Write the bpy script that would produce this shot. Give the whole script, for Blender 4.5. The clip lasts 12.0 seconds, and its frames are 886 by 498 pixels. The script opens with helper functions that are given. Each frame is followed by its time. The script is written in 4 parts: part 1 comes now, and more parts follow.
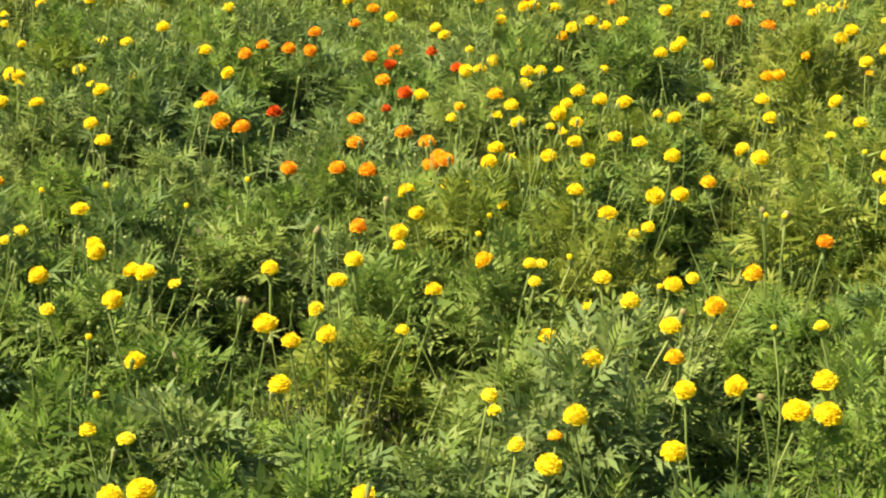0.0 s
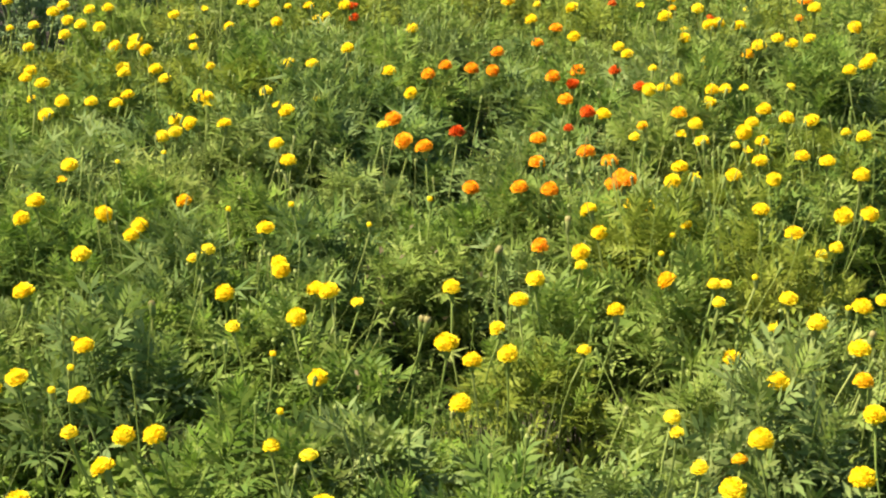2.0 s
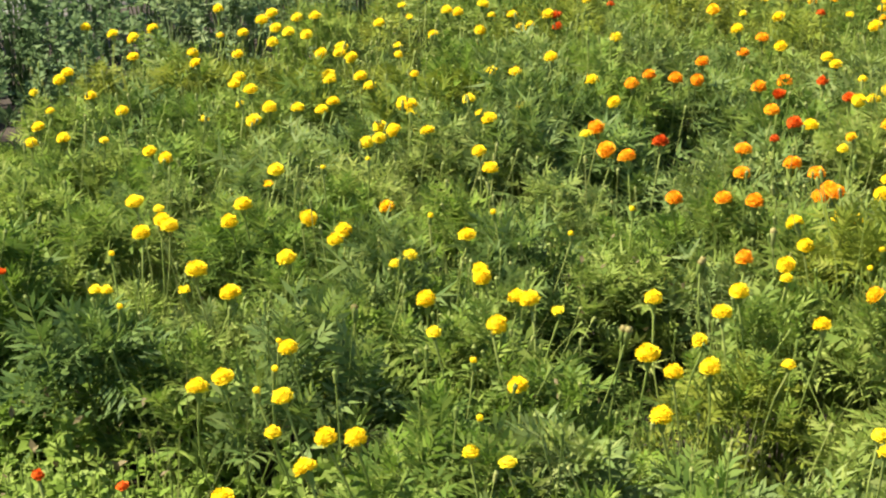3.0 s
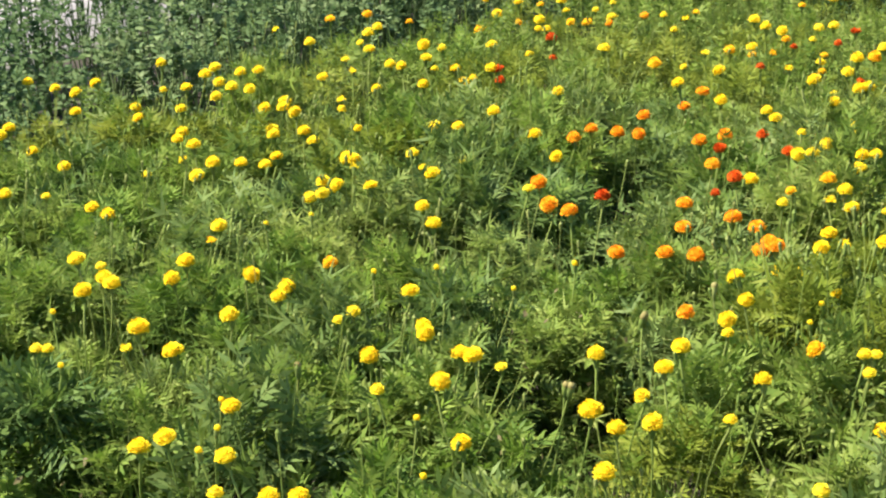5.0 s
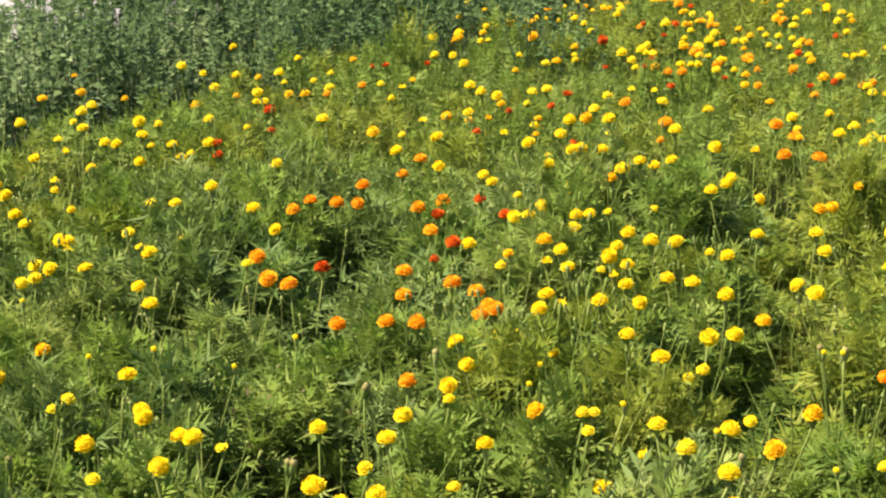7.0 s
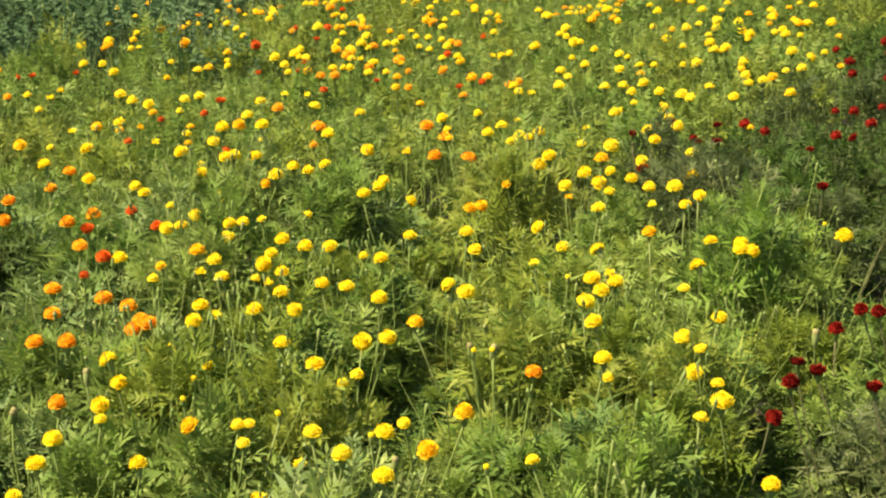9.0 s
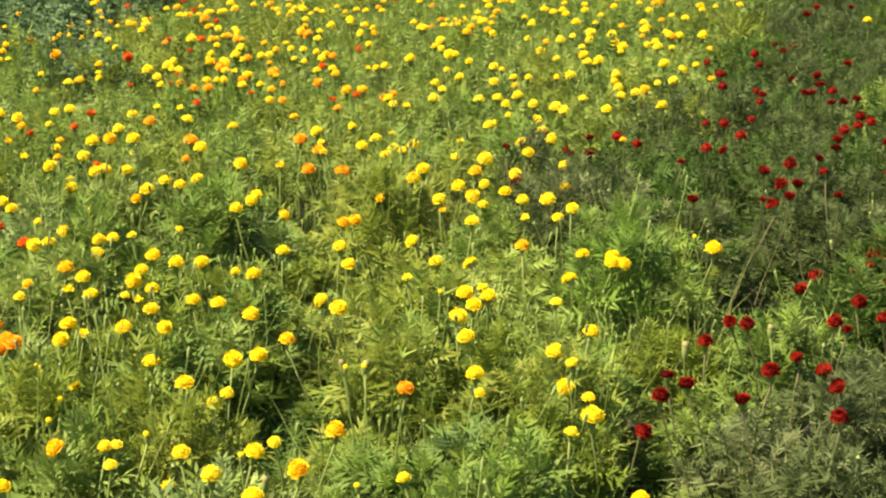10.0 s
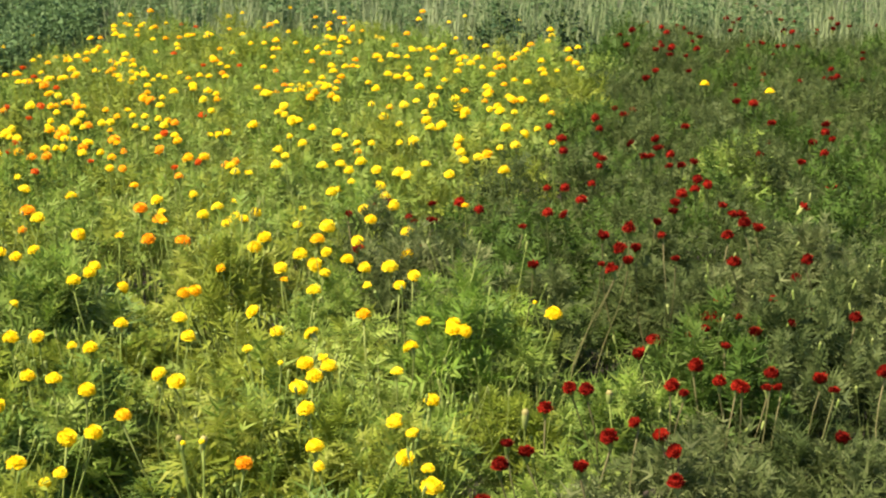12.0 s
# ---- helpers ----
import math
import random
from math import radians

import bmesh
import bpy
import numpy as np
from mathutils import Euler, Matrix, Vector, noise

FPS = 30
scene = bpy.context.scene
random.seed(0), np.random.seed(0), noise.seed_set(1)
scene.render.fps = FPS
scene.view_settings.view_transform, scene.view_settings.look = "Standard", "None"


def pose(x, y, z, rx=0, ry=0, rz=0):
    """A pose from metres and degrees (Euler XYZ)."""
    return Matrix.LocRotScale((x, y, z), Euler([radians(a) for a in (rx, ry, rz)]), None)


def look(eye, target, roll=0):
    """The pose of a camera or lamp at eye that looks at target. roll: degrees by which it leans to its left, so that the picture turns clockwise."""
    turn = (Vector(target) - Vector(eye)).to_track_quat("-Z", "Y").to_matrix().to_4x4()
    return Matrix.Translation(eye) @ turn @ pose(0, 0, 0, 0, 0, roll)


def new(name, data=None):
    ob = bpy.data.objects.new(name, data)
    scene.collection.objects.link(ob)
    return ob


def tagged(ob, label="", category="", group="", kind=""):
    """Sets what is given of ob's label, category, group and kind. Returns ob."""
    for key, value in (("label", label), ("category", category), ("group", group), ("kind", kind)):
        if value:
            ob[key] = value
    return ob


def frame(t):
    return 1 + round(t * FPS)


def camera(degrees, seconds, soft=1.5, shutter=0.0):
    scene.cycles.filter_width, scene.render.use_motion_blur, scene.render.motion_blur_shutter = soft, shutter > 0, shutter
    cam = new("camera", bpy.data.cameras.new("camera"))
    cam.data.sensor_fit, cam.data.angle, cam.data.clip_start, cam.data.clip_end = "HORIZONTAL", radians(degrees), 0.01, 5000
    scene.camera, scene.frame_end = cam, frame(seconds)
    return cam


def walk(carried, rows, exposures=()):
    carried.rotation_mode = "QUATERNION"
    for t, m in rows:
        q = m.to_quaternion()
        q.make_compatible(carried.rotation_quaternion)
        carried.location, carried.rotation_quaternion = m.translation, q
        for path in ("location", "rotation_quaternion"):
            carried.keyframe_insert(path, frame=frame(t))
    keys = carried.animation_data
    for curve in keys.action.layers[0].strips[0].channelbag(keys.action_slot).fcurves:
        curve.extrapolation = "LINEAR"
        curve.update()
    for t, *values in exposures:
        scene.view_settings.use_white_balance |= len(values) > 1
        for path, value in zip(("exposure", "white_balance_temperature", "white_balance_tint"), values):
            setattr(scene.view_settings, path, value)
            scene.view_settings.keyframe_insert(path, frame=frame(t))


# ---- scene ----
cam = camera(29.0, 12.0, soft=2.2)
PATH = [
    (0.0, pose(-0.026, -0.043, 1.682, 69.514, -2.179, 19.198)),
    (0.5, pose(-0.029, -0.041, 1.680, 69.710, -1.353, 21.345)),
    (1.0, pose(-0.028, -0.034, 1.681, 69.738, -1.187, 21.980)),
    (1.5, pose(-0.027, -0.035, 1.681, 69.802, -1.197, 22.025)),
    (2.0, pose(-0.030, -0.033, 1.675, 70.083, -0.316, 24.980)),
    (2.2, pose(-0.032, -0.035, 1.673, 70.161, 0.284, 27.552)),
    (2.5, pose(-0.038, -0.039, 1.672, 70.361, 0.892, 30.669)),
    (2.7, pose(-0.042, -0.035, 1.670, 70.403, 0.921, 31.438)),
    (4.3, pose(-0.046, -0.033, 1.674, 70.656, 0.712, 31.457)),
    (4.5, pose(-0.047, -0.035, 1.682, 70.864, 0.587, 31.279)),
    (5.0, pose(-0.038, -0.031, 1.688, 72.019, 0.570, 29.685)),
    (5.5, pose(-0.028, -0.025, 1.690, 72.513, 0.567, 28.592)),
    (6.0, pose(-0.013, -0.014, 1.694, 73.343, 0.704, 25.273)),
    (6.5, pose(0.001, -0.014, 1.703, 73.852, 0.634, 22.039)),
    (6.7, pose(-0.012, 0.017, 1.683, 74.065, 0.664, 21.548)),
    (8.3, pose(0.031, 0.028, 1.703, 74.261, 0.675, 13.054)),
    (8.5, pose(0.030, 0.024, 1.701, 74.303, 0.515, 11.963)),
    (9.0, pose(0.036, 0.045, 1.699, 74.191, 0.168, 9.372)),
    (9.5, pose(0.046, 0.056, 1.704, 74.377, -0.412, 5.952)),
    (10.0, pose(0.055, 0.064, 1.710, 74.507, -0.529, 5.434)),
    (10.5, pose(0.064, 0.063, 1.726, 75.451, -0.623, 4.018)),
    (11.0, pose(0.069, 0.065, 1.729, 75.678, -0.693, 3.648)),
    (11.5, pose(0.073, 0.066, 1.730, 75.795, -0.786, 3.374)),
    (12.0, pose(0.088, 0.078, 1.732, 76.585, -0.932, 0.470)),
]
EXPOSURES = [(0.0, 1.50, 6500, 10), (1.5, 1.53, 6500, 10), (2.5, 1.59, 6500, 10), (4.5, 1.64, 5980, 8), (5.0, 1.58, 6050, 8), (5.5, 1.53, 6250, 9),
             (6.5, 1.45, 6480, 10), (8.5, 1.42, 6580, 10), (9.0, 1.44, 6580, 10), (10.0, 1.60, 6580, 10), (12.0, 1.57, 6580, 10)]
walk(cam, PATH, EXPOSURES)

# ---- world, sun and exposure ----
SUN_ELEVATION, SUN_TURN = 56.0, 240.0   # degrees; the turn runs clockwise from north (+y)
world = bpy.data.worlds.new("sky")
scene.world = world
world.use_nodes = True
sky = world.node_tree.nodes.new("ShaderNodeTexSky")
sky.sky_type, sky.sun_disc = "NISHITA", False
sky.sun_elevation, sky.sun_rotation = radians(SUN_ELEVATION), radians(SUN_TURN)
background = world.node_tree.nodes["Background"]
background.inputs["Strength"].default_value = 0.068
world.node_tree.links.new(sky.outputs[0], background.inputs["Color"])
sun = new("sun", bpy.data.lights.new("sun", "SUN"))
sun.data.energy, sun.data.angle, sun.data.color = 5.0, radians(0.5), (1.0, 0.862, 0.69)
SUN_WAY = Vector((math.sin(radians(SUN_TURN)) * math.cos(radians(SUN_ELEVATION)),
                  math.cos(radians(SUN_TURN)) * math.cos(radians(SUN_ELEVATION)),
                  math.sin(radians(SUN_ELEVATION))))
sun.matrix_world = look(SUN_WAY * 30, (0, 0, 0))


# ---- materials ----
def material(name):
    m = bpy.data.materials.new(name)
    m.use_nodes = True
    m.node_tree.nodes.clear()
    return m, m.node_tree.nodes, m.node_tree.links


def ramp(nodes, stops):
    r = nodes.new("ShaderNodeValToRGB")
    while len(r.color_ramp.elements) < len(stops):
        r.color_ramp.elements.new(0.5)
    for e, (at, c) in zip(r.color_ramp.elements, stops):
        e.position, e.color = at, (*c, 1)
    return r


def blend(nodes, links, factor, a, b, kind="MIX"):
    n = nodes.new("ShaderNodeMix")
    n.data_type, n.blend_type = "RGBA", kind
    for socket, value in ((n.inputs[0], factor), (n.inputs[6], a), (n.inputs[7], b)):
        if hasattr(value, "is_linked"):
            links.new(value, socket)
        else:
            socket.default_value = value
    return n.outputs[2]


def leafy(name, stops, thin=0.3, rough=0.55, patch=2.2, specular=0.11):
    """Leaves and petals: colour that differs from leaf to leaf and from patch to patch, some light shining through."""
    m, nodes, links = material(name)
    island = nodes.new("ShaderNodeNewGeometry").outputs["Random Per Island"]
    place = nodes.new("ShaderNodeNewGeometry").outputs["Position"]
    noise_a = nodes.new("ShaderNodeTexNoise")
    noise_a.inputs["Scale"].default_value, noise_a.inputs["Detail"].default_value = patch, 3
    links.new(place, noise_a.inputs["Vector"])
    noise_b = nodes.new("ShaderNodeTexNoise")
    noise_b.inputs["Scale"].default_value, noise_b.inputs["Detail"].default_value = 24, 3
    links.new(place, noise_b.inputs["Vector"])
    own = nodes.new("ShaderNodeObjectInfo").outputs["Random"]
    total = None
    for out, share in ((island, 0.38), (noise_a.outputs[0], 0.70), (noise_b.outputs[0], 0.3), (own, 0.34)):
        k = nodes.new("ShaderNodeMath")
        k.operation = "MULTIPLY_ADD"
        links.new(out, k.inputs[0])
        k.inputs[1].default_value = share
        if total is None:
            k.inputs[2].default_value = -0.29
        else:
            links.new(total, k.inputs[2])
        total = k.outputs[0]
    colour = ramp(nodes, stops)
    links.new(total, colour.inputs[0])
    bsdf = nodes.new("ShaderNodeBsdfPrincipled")
    links.new(colour.outputs[0], bsdf.inputs["Base Color"])
    bsdf.inputs["Roughness"].default_value = rough
    bsdf.inputs["Specular IOR Level"].default_value = specular
    through_light = nodes.new("ShaderNodeBsdfTranslucent")
    links.new(colour.outputs[0], through_light.inputs["Color"])
    mixed = nodes.new("ShaderNodeMixShader")
    mixed.inputs[0].default_value = thin
    links.new(bsdf.outputs[0], mixed.inputs[1])
    links.new(through_light.outputs[0], mixed.inputs[2])
    links.new(mixed.outputs[0], nodes.new("ShaderNodeOutputMaterial").inputs[0])
    return m


def earthy(name, stops, scale, bump, rough=0.9):
    m, nodes, links = material(name)
    place = nodes.new("ShaderNodeNewGeometry").outputs["Position"]
    coarse, fine = nodes.new("ShaderNodeTexNoise"), nodes.new("ShaderNodeTexNoise")
    coarse.inputs["Scale"].default_value, coarse.inputs["Detail"].default_value = scale, 6
    fine.inputs["Scale"].default_value, fine.inputs["Detail"].default_value = scale * 14, 8
    for n in (coarse, fine):
        links.new(place, n.inputs["Vector"])
    mixed = blend(nodes, links, 0.5, coarse.outputs[0], fine.outputs[0])
    colour = ramp(nodes, stops)
    links.new(mixed, colour.inputs[0])
    relief = nodes.new("ShaderNodeBump")
    relief.inputs["Strength"].default_value, relief.inputs["Distance"].default_value = bump, 0.03
    links.new(mixed, relief.inputs["Height"])
    bsdf = nodes.new("ShaderNodeBsdfPrincipled")
    bsdf.inputs["Roughness"].default_value = rough
    links.new(colour.outputs[0], bsdf.inputs["Base Color"])
    links.new(relief.outputs[0], bsdf.inputs["Normal"])
    links.new(bsdf.outputs[0], nodes.new("ShaderNodeOutputMaterial").inputs[0])
    return m


LEAF = leafy("marigold_leaf", [(0.0, (0.035, 0.074, 0.012)), (0.38, (0.108, 0.180, 0.032)),
                               (0.7, (0.188, 0.256, 0.050)), (1.0, (0.312, 0.362, 0.101))], thin=0.34)
YOUNG_LEAF = leafy("young_marigold_leaf", [(0.0, (0.058, 0.134, 0.013)), (0.45, (0.152, 0.246, 0.030)),
                                           (1.0, (0.320, 0.375, 0.086))], thin=0.38)
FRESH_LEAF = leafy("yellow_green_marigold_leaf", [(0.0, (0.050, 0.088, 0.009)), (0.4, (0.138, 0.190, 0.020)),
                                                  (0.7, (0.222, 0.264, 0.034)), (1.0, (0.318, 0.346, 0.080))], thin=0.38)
RED_LEAF = leafy("red_marigold_leaf", [(0.0, (0.016, 0.032, 0.007)), (0.35, (0.051, 0.078, 0.020)),
                                       (0.7, (0.118, 0.150, 0.048)), (1.0, (0.24, 0.26, 0.11))], thin=0.4, patch=3.0)
COOL_LEAF = leafy("grey_green_marigold_leaf", [(0.0, (0.028, 0.064, 0.017)), (0.4, (0.095, 0.158, 0.040)),
                                              (0.75, (0.167, 0.232, 0.067)), (1.0, (0.270, 0.318, 0.103))], thin=0.32)
DARK_LEAF = leafy("dark_shrub_leaf", [(0.0, (0.010, 0.024, 0.007)), (0.5, (0.024, 0.050, 0.016)), (1.0, (0.060, 0.095, 0.036))], thin=0.15)
STEM = leafy("green_stem", [(0.0, (0.11, 0.17, 0.027)), (0.5, (0.19, 0.255, 0.054)), (1.0, (0.32, 0.36, 0.108))], thin=0.1)
DARK_STEM = leafy("dark_green_stem", [(0.0, (0.04, 0.065, 0.015)), (0.5, (0.07, 0.10, 0.025)), (1.0, (0.13, 0.15, 0.05))], thin=0.1)
RED_STEM = leafy("brownish_stem", [(0.0, (0.07, 0.075, 0.025)), (0.5, (0.12, 0.125, 0.045)), (1.0, (0.22, 0.19, 0.09))], thin=0.1)
CALYX = leafy("calyx", [(0.0, (0.10, 0.16, 0.030)), (0.5, (0.17, 0.23, 0.05)), (1.0, (0.28, 0.30, 0.10))], thin=0.1)
YELLOW_PETAL = leafy("yellow_petal", [(0.0, (0.88, 0.61, 0.010)), (0.5, (0.92, 0.73, 0.016)), (1.0, (0.93, 0.80, 0.040))],
                     thin=0.5, rough=0.65, specular=0.1)
GOLDEN_PETAL = leafy("golden_petal", [(0.0, (0.86, 0.44, 0.006)), (0.5, (0.91, 0.55, 0.010)), (1.0, (0.92, 0.65, 0.018))],
                     thin=0.5, rough=0.65, specular=0.1)
ORANGE_PETAL = leafy("orange_petal", [(0.0, (0.88, 0.32, 0.008)), (0.5, (0.92, 0.43, 0.014)), (1.0, (0.93, 0.52, 0.022))],
                     thin=0.5, rough=0.65, specular=0.1)
SCARLET_PETAL = leafy("scarlet_petal", [(0.0, (0.34, 0.034, 0.004)), (0.5, (0.57, 0.082, 0.007)), (1.0, (0.76, 0.15, 0.012))],
                      thin=0.35, rough=0.65, specular=0.08)
RED_PETAL = leafy("red_petal", [(0.0, (0.040, 0.003, 0.002)), (0.5, (0.125, 0.006, 0.003)), (1.0, (0.29, 0.016, 0.006))],
                  thin=0.25, rough=0.7, specular=0.04)
GRASS = leafy("grass_blade", [(0.0, (0.07, 0.13, 0.018)), (0.5, (0.145, 0.21, 0.040)), (1.0, (0.30, 0.31, 0.11))], thin=0.35)
CROP = leafy("blue_green_leaf", [(0.0, (0.030, 0.066, 0.020)), (0.40, (0.088, 0.152, 0.055)),
                                 (0.75, (0.160, 0.232, 0.092)), (1.0, (0.28, 0.34, 0.16))], thin=0.4, rough=0.6, specular=0.15, patch=1.3)
WEED = leafy("weed_leaf", [(0.0, (0.09, 0.16, 0.020)), (0.5, (0.17, 0.26, 0.039)), (1.0, (0.30, 0.38, 0.093))], thin=0.4)
DRY = leafy("dry_leaf", [(0.0, (0.07, 0.058, 0.024)), (0.5, (0.12, 0.102, 0.044)), (1.0, (0.20, 0.17, 0.08))], thin=0.15)
SOIL = earthy("soil", [(0.3, (0.014, 0.011, 0.007)), (0.5, (0.028, 0.021, 0.013)), (0.7, (0.052, 0.040, 0.026))], 2.2, 0.9)
PATH_SAND = earthy("pale_path", [(0.3, (0.26, 0.245, 0.24)), (0.5, (0.33, 0.315, 0.31)), (0.7, (0.40, 0.385, 0.38))], 1.5, 0.3)
# leaf green with the hollows' shade in its colour; also a red-bed variety
LOW_LEAF = leafy("shade_dark_green_leaf", [(0.0, (0.022, 0.052, 0.008)), (0.5, (0.060, 0.112, 0.016)), (1.0, (0.120, 0.170, 0.036))])
REED = leafy("tall_grass_blade", [(0.0, (0.08, 0.13, 0.04)), (0.5, (0.18, 0.24, 0.10)), (1.0, (0.36, 0.40, 0.22))], thin=0.3)
WITHERED = leafy("withered_petal", [(0.0, (0.18, 0.15, 0.05)), (0.5, (0.28, 0.25, 0.09)), (1.0, (0.40, 0.37, 0.14))], thin=0.2)


# ---- mesh helpers ----
rng = np.random.default_rng(7)


def mesh_of(name, groups):
    """One mesh from (vertices, faces, material) groups; the faces are triangles or quads given as index arrays."""
    me = bpy.data.meshes.new(name)
    verts, loops, starts, mats, base, at = [], [], [], [], 0, 0
    for n, (v, f, m) in enumerate(groups):
        v, f = np.asarray(v, float).reshape(-1, 3), np.asarray(f, int)
        me.materials.append(m)
        verts.append(v)
        loops.append((f + base).ravel())
        starts.append(at + np.arange(len(f)) * f.shape[1])
        mats.append(np.full(len(f), n))
        at, base = at + f.size, base + len(v)
    verts, loops, starts, mats = (np.concatenate(p) for p in (verts, loops, starts, mats))
    me.vertices.add(len(verts))
    me.vertices.foreach_set("co", verts.ravel())
    me.loops.add(len(loops))
    me.loops.foreach_set("vertex_index", loops.astype(np.int32))
    me.polygons.add(len(starts))
    me.polygons.foreach_set("loop_start", starts.astype(np.int32))
    me.polygons.foreach_set("material_index", mats.astype(np.int32))
    me.update(calc_edges=True)
    me.validate()
    return me


def part(name, me, parent, m=None, label=""):
    ob = new(name, me)
    ob.parent = parent
    if m is not None:
        ob.matrix_basis = m
    return tagged(ob, label=label)


def unit(v):
    return v / np.maximum(np.linalg.norm(v, axis=-1, keepdims=True), 1e-9)


def scattered(shape, faces, axis, normal, loc, scale):
    """Many copies of a small shape (x along axis, z along normal), as one vertex and face array."""
    x = unit(axis)
    z = unit(normal - (normal * x).sum(-1, keepdims=True) * x)
    turn = np.stack([x, np.cross(z, x), z], -1)
    v = np.einsum("nij,vj->nvi", turn, shape) * np.reshape(scale, (-1, 1, 1)) + loc[:, None]
    f = np.asarray(faces)[None] + (np.arange(len(loc)) * len(shape))[:, None, None]
    return v.reshape(-1, 3), f.reshape(-1, np.shape(faces)[1])


def joined(pieces):
    verts, faces, base = [], [], 0
    for v, f in pieces:
        verts.append(v)
        faces.append(f + base)
        base += len(v)
    return np.concatenate(verts), np.concatenate(faces)


def tubes(a, b, ra, rb, sides=3):
    """Straight tapered stems from points a to points b."""
    way = unit(b - a)
    side = unit(np.cross(way, np.array([0.31, 0.17, 0.05])))
    other = np.cross(way, side)
    turn = np.arange(sides) * 2 * np.pi / sides
    ring = np.cos(turn)[None, :, None] * side[:, None] + np.sin(turn)[None, :, None] * other[:, None]
    v = np.concatenate([a[:, None] + ring * np.reshape(ra, (-1, 1, 1)), b[:, None] + ring * np.reshape(rb, (-1, 1, 1))], 1)
    q = [[k, (k + 1) % sides, sides + (k + 1) % sides, sides + k] for k in range(sides)]
    f = np.array(q)[None] + (np.arange(len(a)) * 2 * sides)[:, None, None]
    return v.reshape(-1, 3), f.reshape(-1, 4)


# ---- leaf shapes ----
def pinnate(pairs, droop, long=0.34, wide=0.24, spiky=False):
    """A feathery marigold leaf of length 1 along x: narrow leaflets in pairs and one at the tip."""
    verts, faces = [], []

    def spine(s):
        return np.array([s * (1 - 0.15 * droop * s), 0, 0.10 * s - droop * s * s])

    def leaflet(s, turn, length):
        p, k = spine(s), len(verts)
        turn, length = turn + rng.normal(0, 0.14), length * rng.uniform(0.82, 1.15)
        way = np.array([math.cos(turn), math.sin(turn), rng.normal(-0.10, 0.16)])
        side = np.array([-math.sin(turn), math.cos(turn), 0]) * wide * length * 0.5
        if spiky:
            verts.extend([p - side * 0.8, p + way * length, p + side * 0.8])
            faces.append([k, k + 1, k + 2])
            return
        mid = p + way * length * 0.45
        lift = np.array([0, 0, 0.05 * length])
        verts.extend([p, mid - side + lift, p + way * length, mid + side + lift])
        faces.append([k, k + 1, k + 2, k + 3])

    for n in range(pairs):
        s = 0.2 + 0.68 * n / max(1, pairs - 1)
        length = long * (0.65 + 0.6 * math.sin(math.pi * (0.25 + 0.6 * n / pairs)))
        for sign in (-1, 1):
            leaflet(s, sign * radians(62 - 22 * n / pairs), length)
    leaflet(0.95, 0.0, long * 0.9)
    k = len(verts)
    for s in (0.0, 0.95):
        verts.extend([spine(s) + (0, 0.012, 0), spine(s) - (0, 0.012, 0)])
    faces.append([k, k + 1, k + 2] if spiky else [k, k + 1, k + 3, k + 2])
    return np.array(verts), faces


def lobed(droop):
    """A broad leaf of length 1 with three lobes."""
    verts, faces = [], []
    for turn, size in ((0.0, 1.0), (0.85, 0.78), (-0.85, 0.78)):
        k, c, s = len(verts), math.cos(turn) * size, math.sin(turn) * size
        for a, b in ((0.0, 0.0), (0.55, -0.34), (1.0, 0.0), (0.55, 0.34)):
            verts.append((a * c - b * s, a * s + b * c, 0.06 * abs(b) - droop * a * a))
        faces.append([k, k + 1, k + 2, k + 3])
    return np.array(verts), faces


def oval(wide, droop):
    """A plain oval leaf of length 1, folded a little along its middle."""
    s = [0.0, 0.45, 1.0]
    w = [0.05, 0.5, 0.0]
    verts, faces = [], []
    for a, b in zip(s, w):
        z = -droop * a * a
        verts.extend([(a, -b * wide, z + 0.12 * b), (a, 0, z), (a, b * wide, z + 0.12 * b)])
    for n in range(2):
        k = 3 * n
        faces.extend([[k, k + 1, k + 4, k + 3], [k + 1, k + 2, k + 5, k + 4]])
    return np.array(verts), faces


FINE_LEAVES = [pinnate(6, 0.25, 0.36, 0.26), pinnate(5, 0.05, 0.36, 0.28), pinnate(5, 0.5, 0.40, 0.28), pinnate(4, -0.1, 0.44, 0.25)]
MID_LEAVES = [pinnate(5, 0.25, 0.38, 0.34, True), pinnate(5, 0.05, 0.36, 0.32, True), pinnate(4, 0.5, 0.46, 0.32, True),
              pinnate(4, -0.1, 0.48, 0.28, True), pinnate(2, 0.1, 0.70, 0.18, True)]
FAR_LEAVES = [pinnate(3, 0.25, 0.42, 0.36, True), pinnate(4, 0.05, 0.42, 0.34, True), pinnate(3, -0.1, 0.5, 0.30, True), pinnate(1, 0.1, 0.75, 0.16, True)]
SMALL_OVALS = [(np.array([(0, 0, 0), (0.45, -0.3, 0.06), (1, 0, -0.15), (0.45, 0.3, 0.06)]), [[0, 1, 2, 3]])]
LOBED_LEAVES = [lobed(0.3), lobed(0.05), lobed(0.5)]
BROAD_LEAVES = [oval(0.62, 0.3), oval(0.5, 0.1), oval(0.7, 0.5)]


